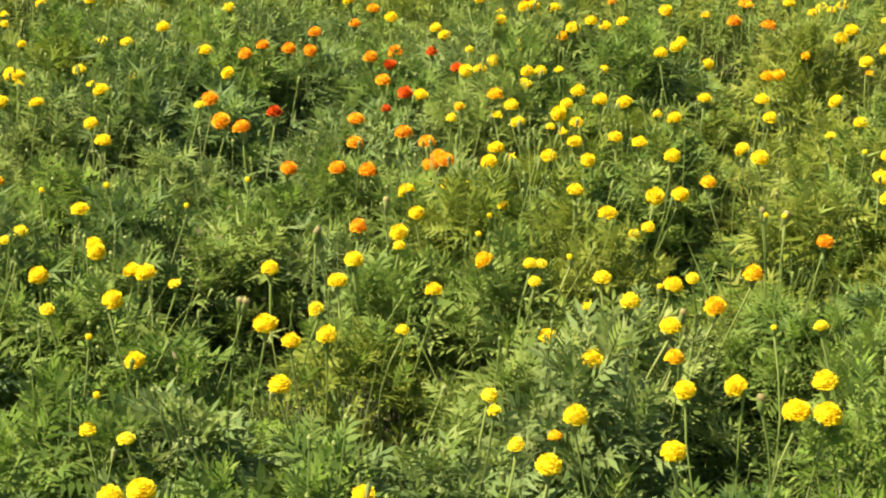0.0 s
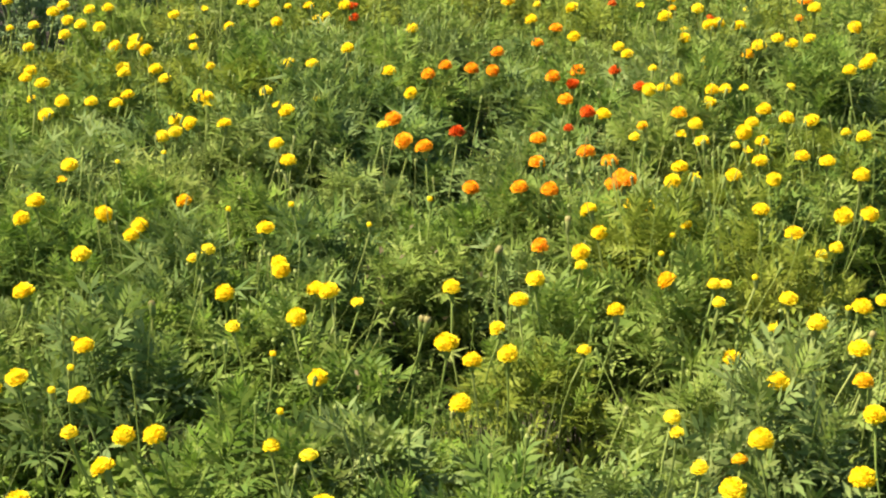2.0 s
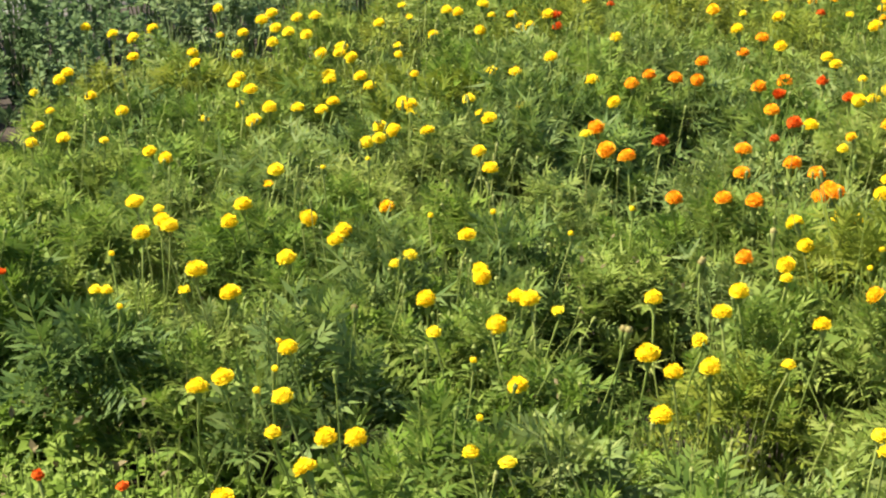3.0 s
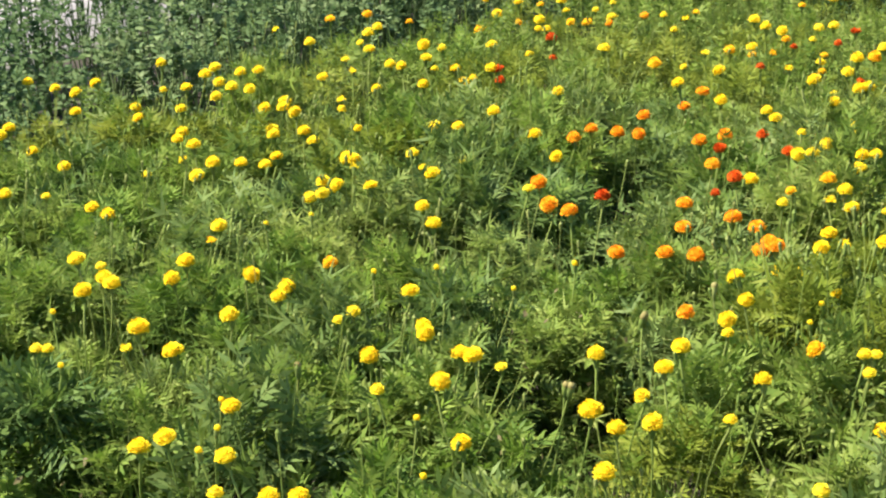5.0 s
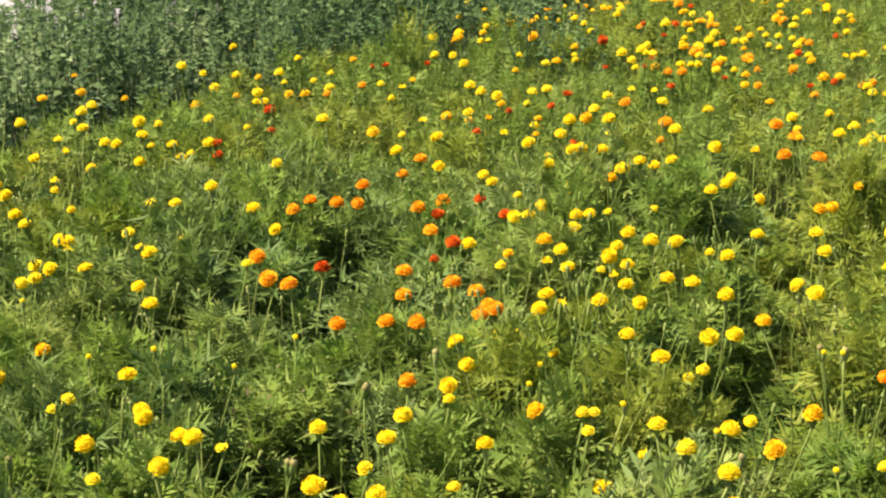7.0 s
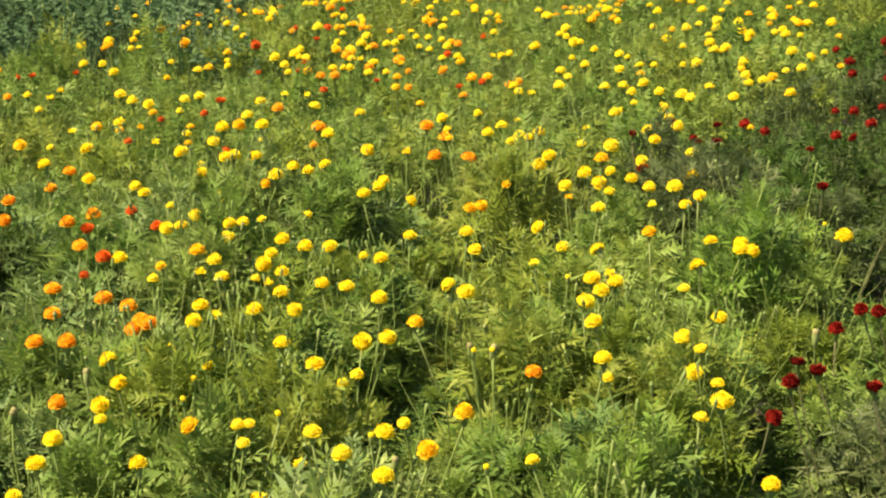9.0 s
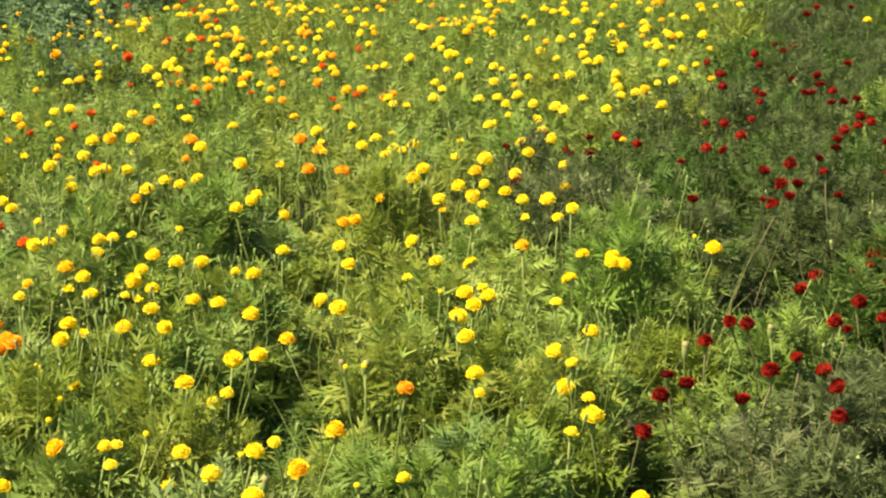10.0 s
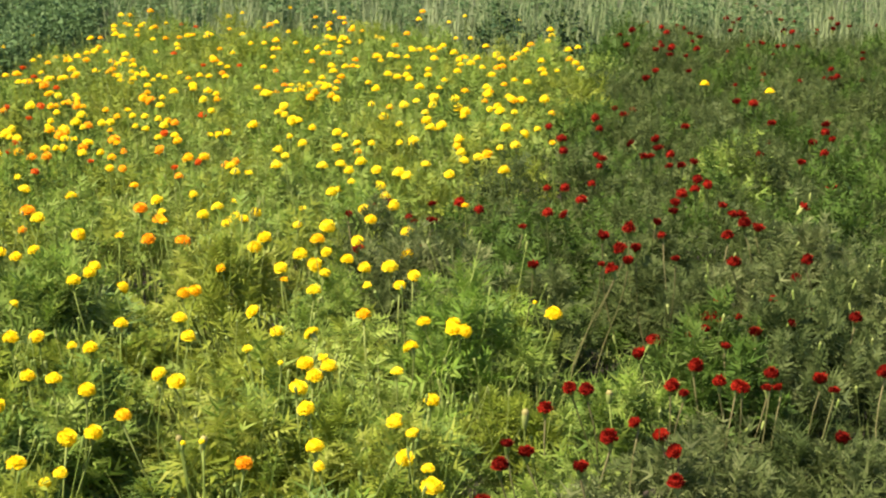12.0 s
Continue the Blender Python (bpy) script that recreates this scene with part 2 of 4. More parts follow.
def bush(leaves, shoots, per_shoot, spread, height, length, leaf_material, stem_material, low=0.12, open_angle=(14, 84),
         young=None, bare=0):
    """Foliage and stems of one plant: shoots that fan out from its foot, each with a tuft of leaves, and bare stalks with green buds."""
    n = shoots
    around = (np.arange(n) * 2.399 + rng.uniform(0, 6.28) + rng.normal(0, 0.25, n))
    rise = np.arcsin(np.sqrt(np.linspace(0.03, 0.99, n)))
    rise = rise + rng.normal(0, 0.10, n)
    reach = rng.uniform(0.72, 1.08, n)
    tip = np.stack([np.cos(around) * np.cos(rise) * spread * reach, np.sin(around) * np.cos(rise) * spread * reach,
                    low + (height - low) * np.abs(np.sin(rise)) * rng.uniform(0.74, 1.10, n)], -1)
    foot = np.stack([0.02 * np.cos(around), 0.02 * np.sin(around), np.full(n, 0.0)], -1)
    fork = foot * 0.4 + tip * np.array([0.35, 0.35, 0.5])
    lead = unit(tip - fork + np.array([0, 0, 0.08]))
    k = n * per_shoot
    which = np.repeat(np.arange(n), per_shoot)
    step = np.tile(np.linspace(0, 1, per_shoot), n)
    opened = np.radians(open_angle[0] + (open_angle[1] - open_angle[0]) * step + rng.normal(0, 9, k))
    turn = np.tile(np.arange(per_shoot) * 2.4, n) + rng.uniform(0, 6.28, n)[which] + rng.normal(0, 0.3, k)
    main = lead[which]
    side = unit(np.cross(main, np.array([0.3, 0.9, 0.12])))
    other = np.cross(main, side)
    out = np.cos(turn)[:, None] * side + np.sin(turn)[:, None] * other
    axis = main * np.cos(opened)[:, None] + out * np.sin(opened)[:, None] + np.array([0, 0, 0.15])
    normal = main * np.sin(opened)[:, None] - out * np.cos(opened)[:, None] + rng.normal(0, 0.62, (k, 3)) + np.array([0, 0, 0.55])
    base = tip[which] * (1 - step[:, None] * 0.30) + fork[which] * step[:, None] * 0.30
    base = base - lead[which] * 0.02
    size = length * rng.uniform(0.6, 1.15, k) * (0.55 + 0.55 * step)
    kind = rng.integers(0, len(leaves), k)
    groups = []
    for mat, share in ((leaf_material, step >= 0.3 if young else step >= 0), (young, step < 0.3)):
        pieces = []
        for n_kind, (shape, faces) in enumerate(leaves):
            pick = (kind == n_kind) & share
            if mat and pick.any():
                pieces.append(scattered(shape, faces, axis[pick], normal[pick], base[pick], size[pick]))
        if pieces:
            groups.append((*joined(pieces), mat))
    stems = joined([tubes(foot, fork, 0.004, 0.003), tubes(fork, tip, 0.003, 0.0018)])
    stem_groups = [(*stems, stem_material)]
    if bare:
        turn, out = rng.uniform(0, 6.28, bare), spread * np.sqrt(rng.uniform(0.02, 1.0, bare))
        top = np.stack([out * np.cos(turn), out * np.sin(turn), height * rng.uniform(0.96, 1.17, bare)], -1)
        knee = top * (0.8, 0.8, 0.72) + rng.normal(0, 0.02, (bare, 3))
        start = knee * (0.5, 0.5, 0.35)
        stem_groups[0] = (*joined([stems, tubes(start, knee, 0.0014, 0.0012), tubes(knee, top, 0.0012, 0.0011)]), stem_material)
        cap = top + unit(top - knee) * 0.015
        stem_groups.append((*joined([tubes(top, cap, 0.0028, 0.0048, 4), tubes(cap, cap + (0, 0, 0.006), 0.0048, 0.0008, 4)]), CALYX))
    return groups, stem_groups


# ---- flower shapes ----
DOME_RINGS = ((15, .22, .50, -.02, -.07), (17, .26, .51, .02, .02), (17, .27, .49, .07, .11), (16, .24, .44, .12, .20),
              (13, .19, .37, .17, .28), (10, .13, .28, .22, .34), (7, .07, .17, .26, .38), (4, .02, .07, .29, .39))
DOME_HEART = ((0.26, -0.05), (0.43, 0.02), (0.36, 0.20), (0.03, 0.33))
CUP_HEART = ((0.08, -0.24), (0.30, -0.02), (0.34, 0.16), (0.03, 0.24))


def pompom(petal_material, rings=DOME_RINGS, ruffle=0.03, rows=2, heart_line=DOME_HEART):
    """A full marigold head of diameter 1: rings of ruffled petals over a domed heart."""
    verts, faces = [], []
    for n, r0, r1, z0, z1 in rings:
        shift = rng.uniform(0, 6.28)
        for k in range(n):
            a = shift + k * 2 * math.pi / n + rng.normal(0, 0.06)
            half = math.pi / n * 1.35
            grow = rng.uniform(0.88, 1.10)
            b = len(verts)
            for share, width in ((0.0, 0.5), (0.6, 0.95), (1.0, 0.75)) if rows == 2 else ((0.0, 0.5), (1.0, 0.9)):
                r, z = r0 + (r1 * grow - r0) * share, z0 + (z1 - z0) * share ** 1.4
                for side in (-1, 0, 1):
                    t = a + side * half * width
                    wave = ruffle * share * rng.normal(0, 0.8)
                    notch = 0.03 * share * (1 if side == 0 else 0)
                    verts.append(((r + wave * 0.5 - notch) * math.cos(t), (r + wave * 0.5 - notch) * math.sin(t),
                                  z + wave + 0.02 * (side == 0)))
            for row in range(0, 3 * rows, 3):
                faces.extend([[b + row, b + row + 1, b + row + 4, b + row + 3], [b + row + 1, b + row + 2, b + row + 5, b + row + 4]])
    heart, hf = [], []
    for n, (r, z) in enumerate(heart_line):
        heart.extend([(r * math.cos(t * math.pi / 4), r * math.sin(t * math.pi / 4), z) for t in range(8)])
        if n:
            hf.extend([[8 * n - 8 + t, 8 * n - 8 + (t + 1) % 8, 8 * n + (t + 1) % 8, 8 * n + t] for t in range(8)])
    return [(verts, faces, petal_material), (heart, hf, petal_material)]


def turned(profile, sides, mat):
    verts, faces = [], []
    for n, (r, z) in enumerate(profile):
        verts.extend([(r * math.cos(t * 2 * math.pi / sides), r * math.sin(t * 2 * math.pi / sides), z) for t in range(sides)])
        if n:
            faces.extend([[sides * (n - 1) + t, sides * (n - 1) + (t + 1) % sides, sides * n + (t + 1) % sides, sides * n + t]
                          for t in range(sides)])
    return verts, faces, mat


CUP_RINGS = ((11, .09, .47, -.24, .10), (11, .10, .48, -.14, .18), (10, .12, .42, -.02, .25), (8, .10, .30, .10, .29), (5, .03, .15, .18, .31))
FAR_CUP_RINGS = ((9, .09, .48, -.24, .12), (9, .12, .45, -.05, .22), (7, .10, .32, .08, .28), (4, .03, .15, .18, .31))
FAR_RINGS = ((12, .24, .50, -.02, -.06), (12, .26, .50, .05, .06), (10, .22, .43, .13, .20), (7, .12, .29, .21, .32), (4, .02, .12, .28, .37))
RAGGED_RINGS = ((7, .06, .50, -.10, .06), (6, .05, .40, -.04, .22), (4, .03, .24, .04, .30))
RAGGED_HEART = ((0.06, -0.22), (0.16, -0.06), (0.18, 0.06), (0.03, 0.14))


def heads_of(name, petal, domes, cups, rings=DOME_RINGS, cup_rings=CUP_RINGS, ruffle=0.03, rows=2):
    """Domed heads and cup-shaped ones, each a little different."""
    return [mesh_of(name, pompom(petal, rings, ruffle, rows)) for _ in range(domes)] \
        + [mesh_of(name, pompom(petal, cup_rings, ruffle, rows, CUP_HEART)) for _ in range(cups)]


HEADS = {
    "yellow": heads_of("yellow_head", YELLOW_PETAL, 5, 0),
    "golden": heads_of("golden_head", GOLDEN_PETAL, 3, 0),
    "orange": heads_of("orange_head", ORANGE_PETAL, 4, 0),
    "red": heads_of("red_head", RED_PETAL, 3, 3, ruffle=0.05),
    "scarlet": heads_of("scarlet_head", SCARLET_PETAL, 3, 1, ruffle=0.05),
}
FAR_HEADS = {
    "yellow": heads_of("small_yellow_head", YELLOW_PETAL, 4, 0, FAR_RINGS, FAR_CUP_RINGS, 0.03, 1),
    "golden": heads_of("small_golden_head", GOLDEN_PETAL, 2, 0, FAR_RINGS, FAR_CUP_RINGS, 0.03, 1),
    "orange": heads_of("small_orange_head", ORANGE_PETAL, 3, 0, FAR_RINGS, FAR_CUP_RINGS, 0.03, 1),
    "red": heads_of("small_red_head", RED_PETAL, 2, 3, FAR_RINGS, FAR_CUP_RINGS, 0.05, 1),
    "scarlet": heads_of("small_scarlet_head", SCARLET_PETAL, 2, 1, FAR_RINGS, FAR_CUP_RINGS, 0.05, 1),
}
RAGGED_HEADS = [mesh_of("ragged_yellow_head", pompom(YELLOW_PETAL, RAGGED_RINGS, 0.10, 2, RAGGED_HEART)) for _ in range(3)] \
    + [mesh_of("ragged_golden_head", pompom(GOLDEN_PETAL, RAGGED_RINGS, 0.10, 2, RAGGED_HEART))]
FADED_MESH = mesh_of("faded", [turned(((0.08, -0.9), (0.26, -0.55), (0.34, -0.05), (0.30, 0.2)), 8, CALYX),
                               turned(((0.28, 0.15), (0.36, 0.34), (0.24, 0.55), (0.10, 0.62)), 8, WITHERED)])
CALYX_MESH = mesh_of("calyx", [turned(((0.03, -0.62), (0.10, -0.52), (0.17, -0.36), (0.22, -0.15), (0.33, -0.01), (0.30, 0.03)), 8, CALYX)])
BUD_MESH = mesh_of("bud", [turned(((0.08, -0.9), (0.26, -0.6), (0.36, -0.1), (0.33, 0.25)), 8, CALYX),
                           turned(((0.34, 0.2), (0.40, 0.45), (0.30, 0.62), (0.05, 0.66)), 8, YELLOW_PETAL)])


def stalk_mesh(bend, mat):
    """A bent flower stalk, 1 long along z, thicker under the head."""
    z = np.linspace(0, 1, 6)
    p = np.stack([bend * np.sin(z * np.pi), 0.6 * bend * np.sin(z * np.pi * 1.3) * (1 - z), z], -1)
    r = np.array([2.1, 1.9, 1.7, 1.65, 1.9, 2.9]) * 0.001
    return mesh_of("stalk", [(*joined([tubes(p[:-1], p[1:], r[:-1], r[1:], 5)]), mat)])


STALKS = [stalk_mesh(b, STEM) for b in (0.010, 0.020, 0.032, -0.022, -0.03)]
RED_STALKS = [stalk_mesh(b, RED_STEM) for b in (0.012, 0.026, -0.02)]


# ---- the lie of the land ----
def bloom_height(x, y):
    """How high the flower heads stand at a place in the beds."""
    return 0.44 + 0.03 * math.sin(2.3 * x + 0.7 * y) * math.cos(1.9 * y - 0.8 * x) + 0.02 * math.sin(5.1 * x - 3.7 * y)


def furrow(y):
    """The line between the yellow bed and the red bed."""
    return 0.24 + 0.055 * y - 0.14 * math.exp(-((y - 7.9) / 1.1) ** 2) + 0.09 * max(0.0, y - 10.0) \
        - 0.24 * min(1.0, max(0.0, (4.7 - y) / 0.8))


def red_bed(x, y):
    """Whether a place belongs to the dark plants of the red bed, which bulge into the yellow bed at one spot."""
    if math.hypot(x - 1.20, y - 7.25) < 0.16:
        return False
    x += (0.10 if y < 7 else 0.24) * noise.noise((x * 2.1, y * 1.7, 5.0)) - (0.02 if y < 5 else 0.0)
    return x > furrow(y) or ((x - 0.20 - 0.14 * (y - 5.9)) / 0.38) ** 2 + ((y - 6.2) / 1.5) ** 2 < 1


def weedy(x, y):
    """The edge of the bed that broad-leaved weeds have taken."""
    turn, far = math.degrees(math.atan2(-x, y)), math.hypot(x, y)
    return (turn > 40 and far < 3.12) or (turn > 35 and far < 2.9) or (turn > 45.5 and far < 3.7)


def low_line(x, y):
    """How far a place is from the shallow furrow, grown with low plants, inside the yellow bed."""
    along = min(1.0, max(0.0, (y - 2.6) / 3.5))
    return abs(x - (-0.36 - 0.64 * along)) if 2.3 < y < 6.2 else 9.0


def crop_edge(y):
    """Where the yellow bed ends and the blue-green crop begins."""
    return float(np.interp(y, (3.4, 3.8, 4.2, 4.6, 4.85, 5.0, 5.4, 6.0, 6.7, 7.1, 7.4, 8.2, 9.0, 10.0, 11.0, 12.5),
                           (-3.72, -3.82, -3.96, -4.22, -4.15, -3.68, -3.80, -3.66, -3.52, -3.28, -3.14, -2.95, -2.68, -2.55, -2.44, -2.36)))


def in_beds(x, y):
    return crop_edge(y) < x < 4.2 and 1.15 < y < 12.8


# bare hollows among the plants: place and radius
HOLLOWS = [(-0.93, 5.68, 0.15), (-1.92, 4.27, 0.11), (-1.42, 2.90, 0.15), (0.14, 3.75, 0.09), (0.15, 3.4, 0.08), (-0.68, 3.77, 0.13), (-0.39, 2.87, 0.17),
           (-2.16, 3.57, 0.09), (-1.76, 3.70, 0.09), (-0.94, 2.55, 0.06),
           (-3.07, 3.04, 0.08), (-0.69, 3.59, 0.09), (-0.53, 3.23, 0.08), (0.13, 3.49, 0.08), (-3.72, 4.62, 0.10),
           (0.62, 4.70, 0.12), (0.64, 4.93, 0.14), (0.45, 5.9, 0.12), (0.08, 6.3, 0.12),
           (-1.35, 5.04, 0.10), (-3.1, 4.9, 0.10)]


def sunk(x, y, more=0.0, deep=0.24):
    """Whether a place lies in one of the hollows, each of which runs on a little away from the near edge of the beds."""
    for a, b, r in HOLLOWS:
        far = math.hypot(a, b)
        along = ((x - a) * a + (y - b) * b) / far
        aside = abs((x - a) * b - (y - b) * a) / far
        if aside < (r + more) * (1.0 - 0.3 * max(0.0, along)) and -r < along < r + more + deep:
            return True
    return False


# ---- ground and path ----
def ground_sheet():
    xs = np.concatenate([[-900, -60, -12], np.arange(-6, 6.01, 0.15), [12, 60, 900]])
    ys = np.concatenate([[-900, -60, -8], np.arange(0, 18.01, 0.15), [30, 90, 900]])
    gx, gy = np.meshgrid(xs, ys, indexing="ij")
    gz = 0.012 * np.sin(gx * 7.1 + gy * 3.3) + 0.012 * np.sin(gy * 8.7 - gx * 4.1) - 0.03 * np.exp(-((gx - 0.24 - 0.055 * gy) / 0.12) ** 2)
    gz = np.where((np.abs(gx) < 6) & (gy > 0) & (gy < 18), gz, 0)
    v = np.stack([gx, gy, gz], -1).reshape(-1, 3)
    w = len(ys)
    i, j = np.meshgrid(np.arange(len(xs) - 1), np.arange(w - 1), indexing="ij")
    a = (i * w + j).ravel()
    return mesh_of("ground", [(v, np.stack([a, a + w, a + w + 1, a + 1], -1), SOIL)])


tagged(new("ground", ground_sheet()), "dark brown tilled soil under the flower beds", "soil", kind="structure")
path_v = [(-10.5, -3, 0.03), (-5.8, -3, 0.03), (-5.8, 40, 0.03), (-10.5, 40, 0.03)]
path_v = [(x, y, z) for z in (0.03, -0.06) for x, y, _ in path_v]
tagged(new("path", mesh_of("path", [(path_v, [[0, 1, 2, 3], [4, 5, 1, 0], [5, 6, 2, 1], [6, 7, 3, 2], [7, 4, 0, 3]], PATH_SAND)])),
       "pale grey dusty path beyond the crop", "path", kind="structure")

# ---- the flowers: where each head stands in the beds ----
YELLOW_ROW_A = [
    (-1.59, 1.80), (-1.19, 1.94), (-0.83, 2.05), (-1.57, 2.05), (-1.85, 2.06), (-1.53, 2.08), (-1.84, 2.12),
    (-1.71, 2.12), (-1.83, 2.30), (-0.43, 2.36), (-1.40, 2.40), (-1.14, 2.44), (-0.46, 2.59), (-1.19, 2.60),
    (-1.57, 2.62), (-0.38, 2.63), (-2.47, 2.63), (-1.14, 2.65), (-1.78, 2.70), (-2.45, 2.70), (-2.48, 2.71),
    (-2.16, 2.74), (-2.61, 2.77), (-1.62, 2.79), (-1.59, 2.79), (-0.76, 2.80), (-2.36, 2.80), (-1.21, 2.87),
    (-1.36, 2.88), (-2.13, 2.88), (-1.76, 2.89), (-1.02, 2.90), (-0.55, 2.90), (-2.40, 2.90), (0.15, 2.92),
    (-1.79, 2.93), (-2.24, 2.93), (-2.14, 2.93), (-1.22, 2.98), (-0.65, 3.00), (-1.91, 3.08), (-0.73, 3.09),
    (-0.59, 3.11)]
YELLOW_ROW_B = [
    (-3.29, 3.13), (-1.19, 3.16), (-2.53, 3.20), (-3.25, 3.21), (-3.36, 3.23), (-2.93, 3.25), (-3.01, 3.28),
    (-1.20, 3.30), (-2.04, 3.41), (-0.80, 3.41), (-1.29, 3.48), (-3.28, 3.48), (-2.13, 3.51), (-1.17, 3.53),
    (0.00, 3.54), (-0.91, 3.55), (-1.21, 3.55), (-0.73, 3.57), (-2.51, 3.57), (-3.50, 3.59), (-0.68, 3.60),
    (-0.20, 3.62), (-2.93, 3.63), (-2.51, 3.63), (-2.52, 3.72), (-3.75, 3.72), (-2.42, 3.73), (-2.95, 3.73),
    (-2.58, 3.74), (-2.88, 3.77), (-1.19, 3.79), (-2.81, 3.79), (-3.79, 3.80), (-0.03, 3.82), (-3.11, 3.85),
    (-2.82, 3.86), (-0.24, 3.86), (-2.32, 3.89), (-1.07, 3.90), (-0.97, 3.90), (-3.21, 3.90), (-1.21, 3.91),
    (-2.61, 3.94)]
YELLOW_ROW_C = [
    (-2.63, 3.94), (-0.78, 4.00), (-3.27, 4.00), (0.05, 4.00), (-2.80, 4.02), (-2.95, 4.03), (-0.57, 4.04),
    (-3.73, 4.04), (-2.48, 4.05), (-1.05, 4.08), (-2.99, 4.08), (-2.88, 4.09), (-0.24, 4.09), (-3.53, 4.11),
    (-1.49, 4.12), (-1.22, 4.13), (-2.07, 4.15), (-0.63, 4.15), (-3.92, 4.16), (-0.90, 4.17), (-3.84, 4.17),
    (-0.21, 4.17), (-4.06, 4.18), (-3.60, 4.18), (-0.97, 4.19), (-0.27, 4.19), (-1.27, 4.23), (-1.09, 4.24),
    (-3.47, 4.25), (-1.15, 4.28), (-3.85, 4.28), (-2.54, 4.29), (-2.48, 4.32), (-1.15, 4.36), (-3.10, 4.36),
    (-0.01, 4.36), (-2.25, 4.37), (-3.23, 4.38), (-3.44, 4.40), (-3.57, 4.41), (-3.18, 4.41), (-1.29, 4.42)]
YELLOW_ROW_D = [
    (-1.47, 4.44), (-1.08, 4.46), (-0.87, 4.47), (-1.44, 4.48), (-1.15, 4.48), (-3.22, 4.48), (-1.02, 4.50),
    (-3.45, 4.50), (-0.28, 4.50), (-2.46, 4.51), (-3.51, 4.51), (0.10, 4.51), (0.13, 4.51), (-3.39, 4.52),
    (-3.59, 4.54), (-1.32, 4.55), (0.02, 4.56), (0.10, 4.56), (-1.29, 4.58), (-0.38, 4.58), (-3.81, 4.58),
    (-0.63, 4.61), (-3.60, 4.61), (-3.50, 4.62), (-1.45, 4.64), (-3.46, 4.67), (-0.83, 4.69), (-3.25, 4.75),
    (-3.04, 4.76), (-0.68, 4.78), (-1.42, 4.86), (-0.48, 4.86), (-2.94, 4.90), (-2.44, 4.92), (-0.88, 4.97),
    (-1.72, 4.98), (-0.06, 4.99), (-1.03, 5.00), (-2.84, 5.00), (-3.14, 5.01), (-3.10, 5.02), (-1.77, 5.04)]
YELLOW_ROW_E = [
    (-1.93, 5.06), (-3.51, 5.06), (-0.32, 5.06), (-1.00, 5.09), (-3.28, 5.10), (-0.02, 5.12), (-2.95, 5.14),
    (-1.00, 5.16), (-3.08, 5.16), (-2.86, 5.24), (-2.15, 5.24), (-1.62, 5.25), (-0.44, 5.26), (-1.38, 5.28),
    (-3.16, 5.28), (-0.18, 5.29), (-0.34, 5.32), (-1.29, 5.35), (-0.24, 5.39), (-1.35, 5.40), (-0.39, 5.40),
    (-3.48, 5.41), (-1.59, 5.43), (-1.25, 5.43), (-0.54, 5.43), (-1.75, 5.45), (-1.57, 5.46), (-0.05, 5.46),
    (-1.50, 5.47), (-2.98, 5.47), (-0.52, 5.54), (-0.35, 5.58), (-1.68, 5.59), (-0.22, 5.60), (-1.15, 5.63),
    (-2.16, 5.65), (-3.60, 5.67), (-3.83, 5.68), (-2.43, 5.70), (-3.16, 5.71), (-2.65, 5.74), (-0.67, 5.75)]
YELLOW_ROW_F = [
    (-1.32, 5.77), (-0.06, 5.77), (-1.71, 5.80), (-1.57, 5.82), (-1.66, 5.84), (-3.76, 5.85), (-0.66, 5.88),
    (-0.19, 5.89), (-0.78, 5.94), (-0.60, 5.97), (-2.25, 5.99), (-1.68, 6.02), (-1.26, 6.03), (-0.22, 6.05),
    (-2.87, 6.06), (-2.19, 6.07), (-0.75, 6.09), (-0.97, 6.11), (-1.45, 6.12), (-0.12, 6.12), (-3.12, 6.14),
    (-3.34, 6.19), (-2.84, 6.23), (-2.16, 6.32), (-2.23, 6.33), (-0.16, 6.36), (-2.30, 6.39), (-3.35, 6.40),
    (-2.05, 6.43), (-1.75, 6.46), (-2.01, 6.49), (-3.20, 6.51), (-0.37, 6.53), (-3.70, 6.56), (-4.18, 6.57),
    (-0.19, 6.67), (-2.50, 6.87), (0.30, 6.87), (-0.62, 6.88), (0.08, 6.89), (-0.09, 6.90), (-0.98, 6.91)]
YELLOW_ROW_G = [
    (-2.15, 6.93), (-0.92, 6.94), (-0.33, 6.96), (-0.44, 6.98), (-0.13, 7.00), (-0.22, 7.01), (-2.13, 7.02),
    (-0.37, 7.04), (-2.70, 7.05), (-1.72, 7.11), (-0.29, 7.11), (-0.64, 7.14), (-0.02, 7.16), (-3.78, 7.21),
    (0.14, 7.21), (-1.48, 7.23), (-1.64, 7.24), (-0.40, 7.26), (0.20, 7.28), (-0.55, 7.28), (0.24, 7.34),
    (-0.32, 7.36), (-2.83, 7.37), (0.13, 7.39), (-1.61, 7.48), (-0.08, 7.50), (-2.76, 7.53), (-1.98, 7.55),
    (0.37, 7.55), (0.12, 7.63), (-2.45, 7.70), (-1.93, 7.72), (-0.01, 7.75), (-1.68, 7.78), (-1.75, 7.80),
    (0.04, 7.83), (-0.03, 7.88), (0.42, 7.89), (-0.83, 7.89), (-0.23, 7.91), (0.34, 7.97), (-0.66, 8.01)]
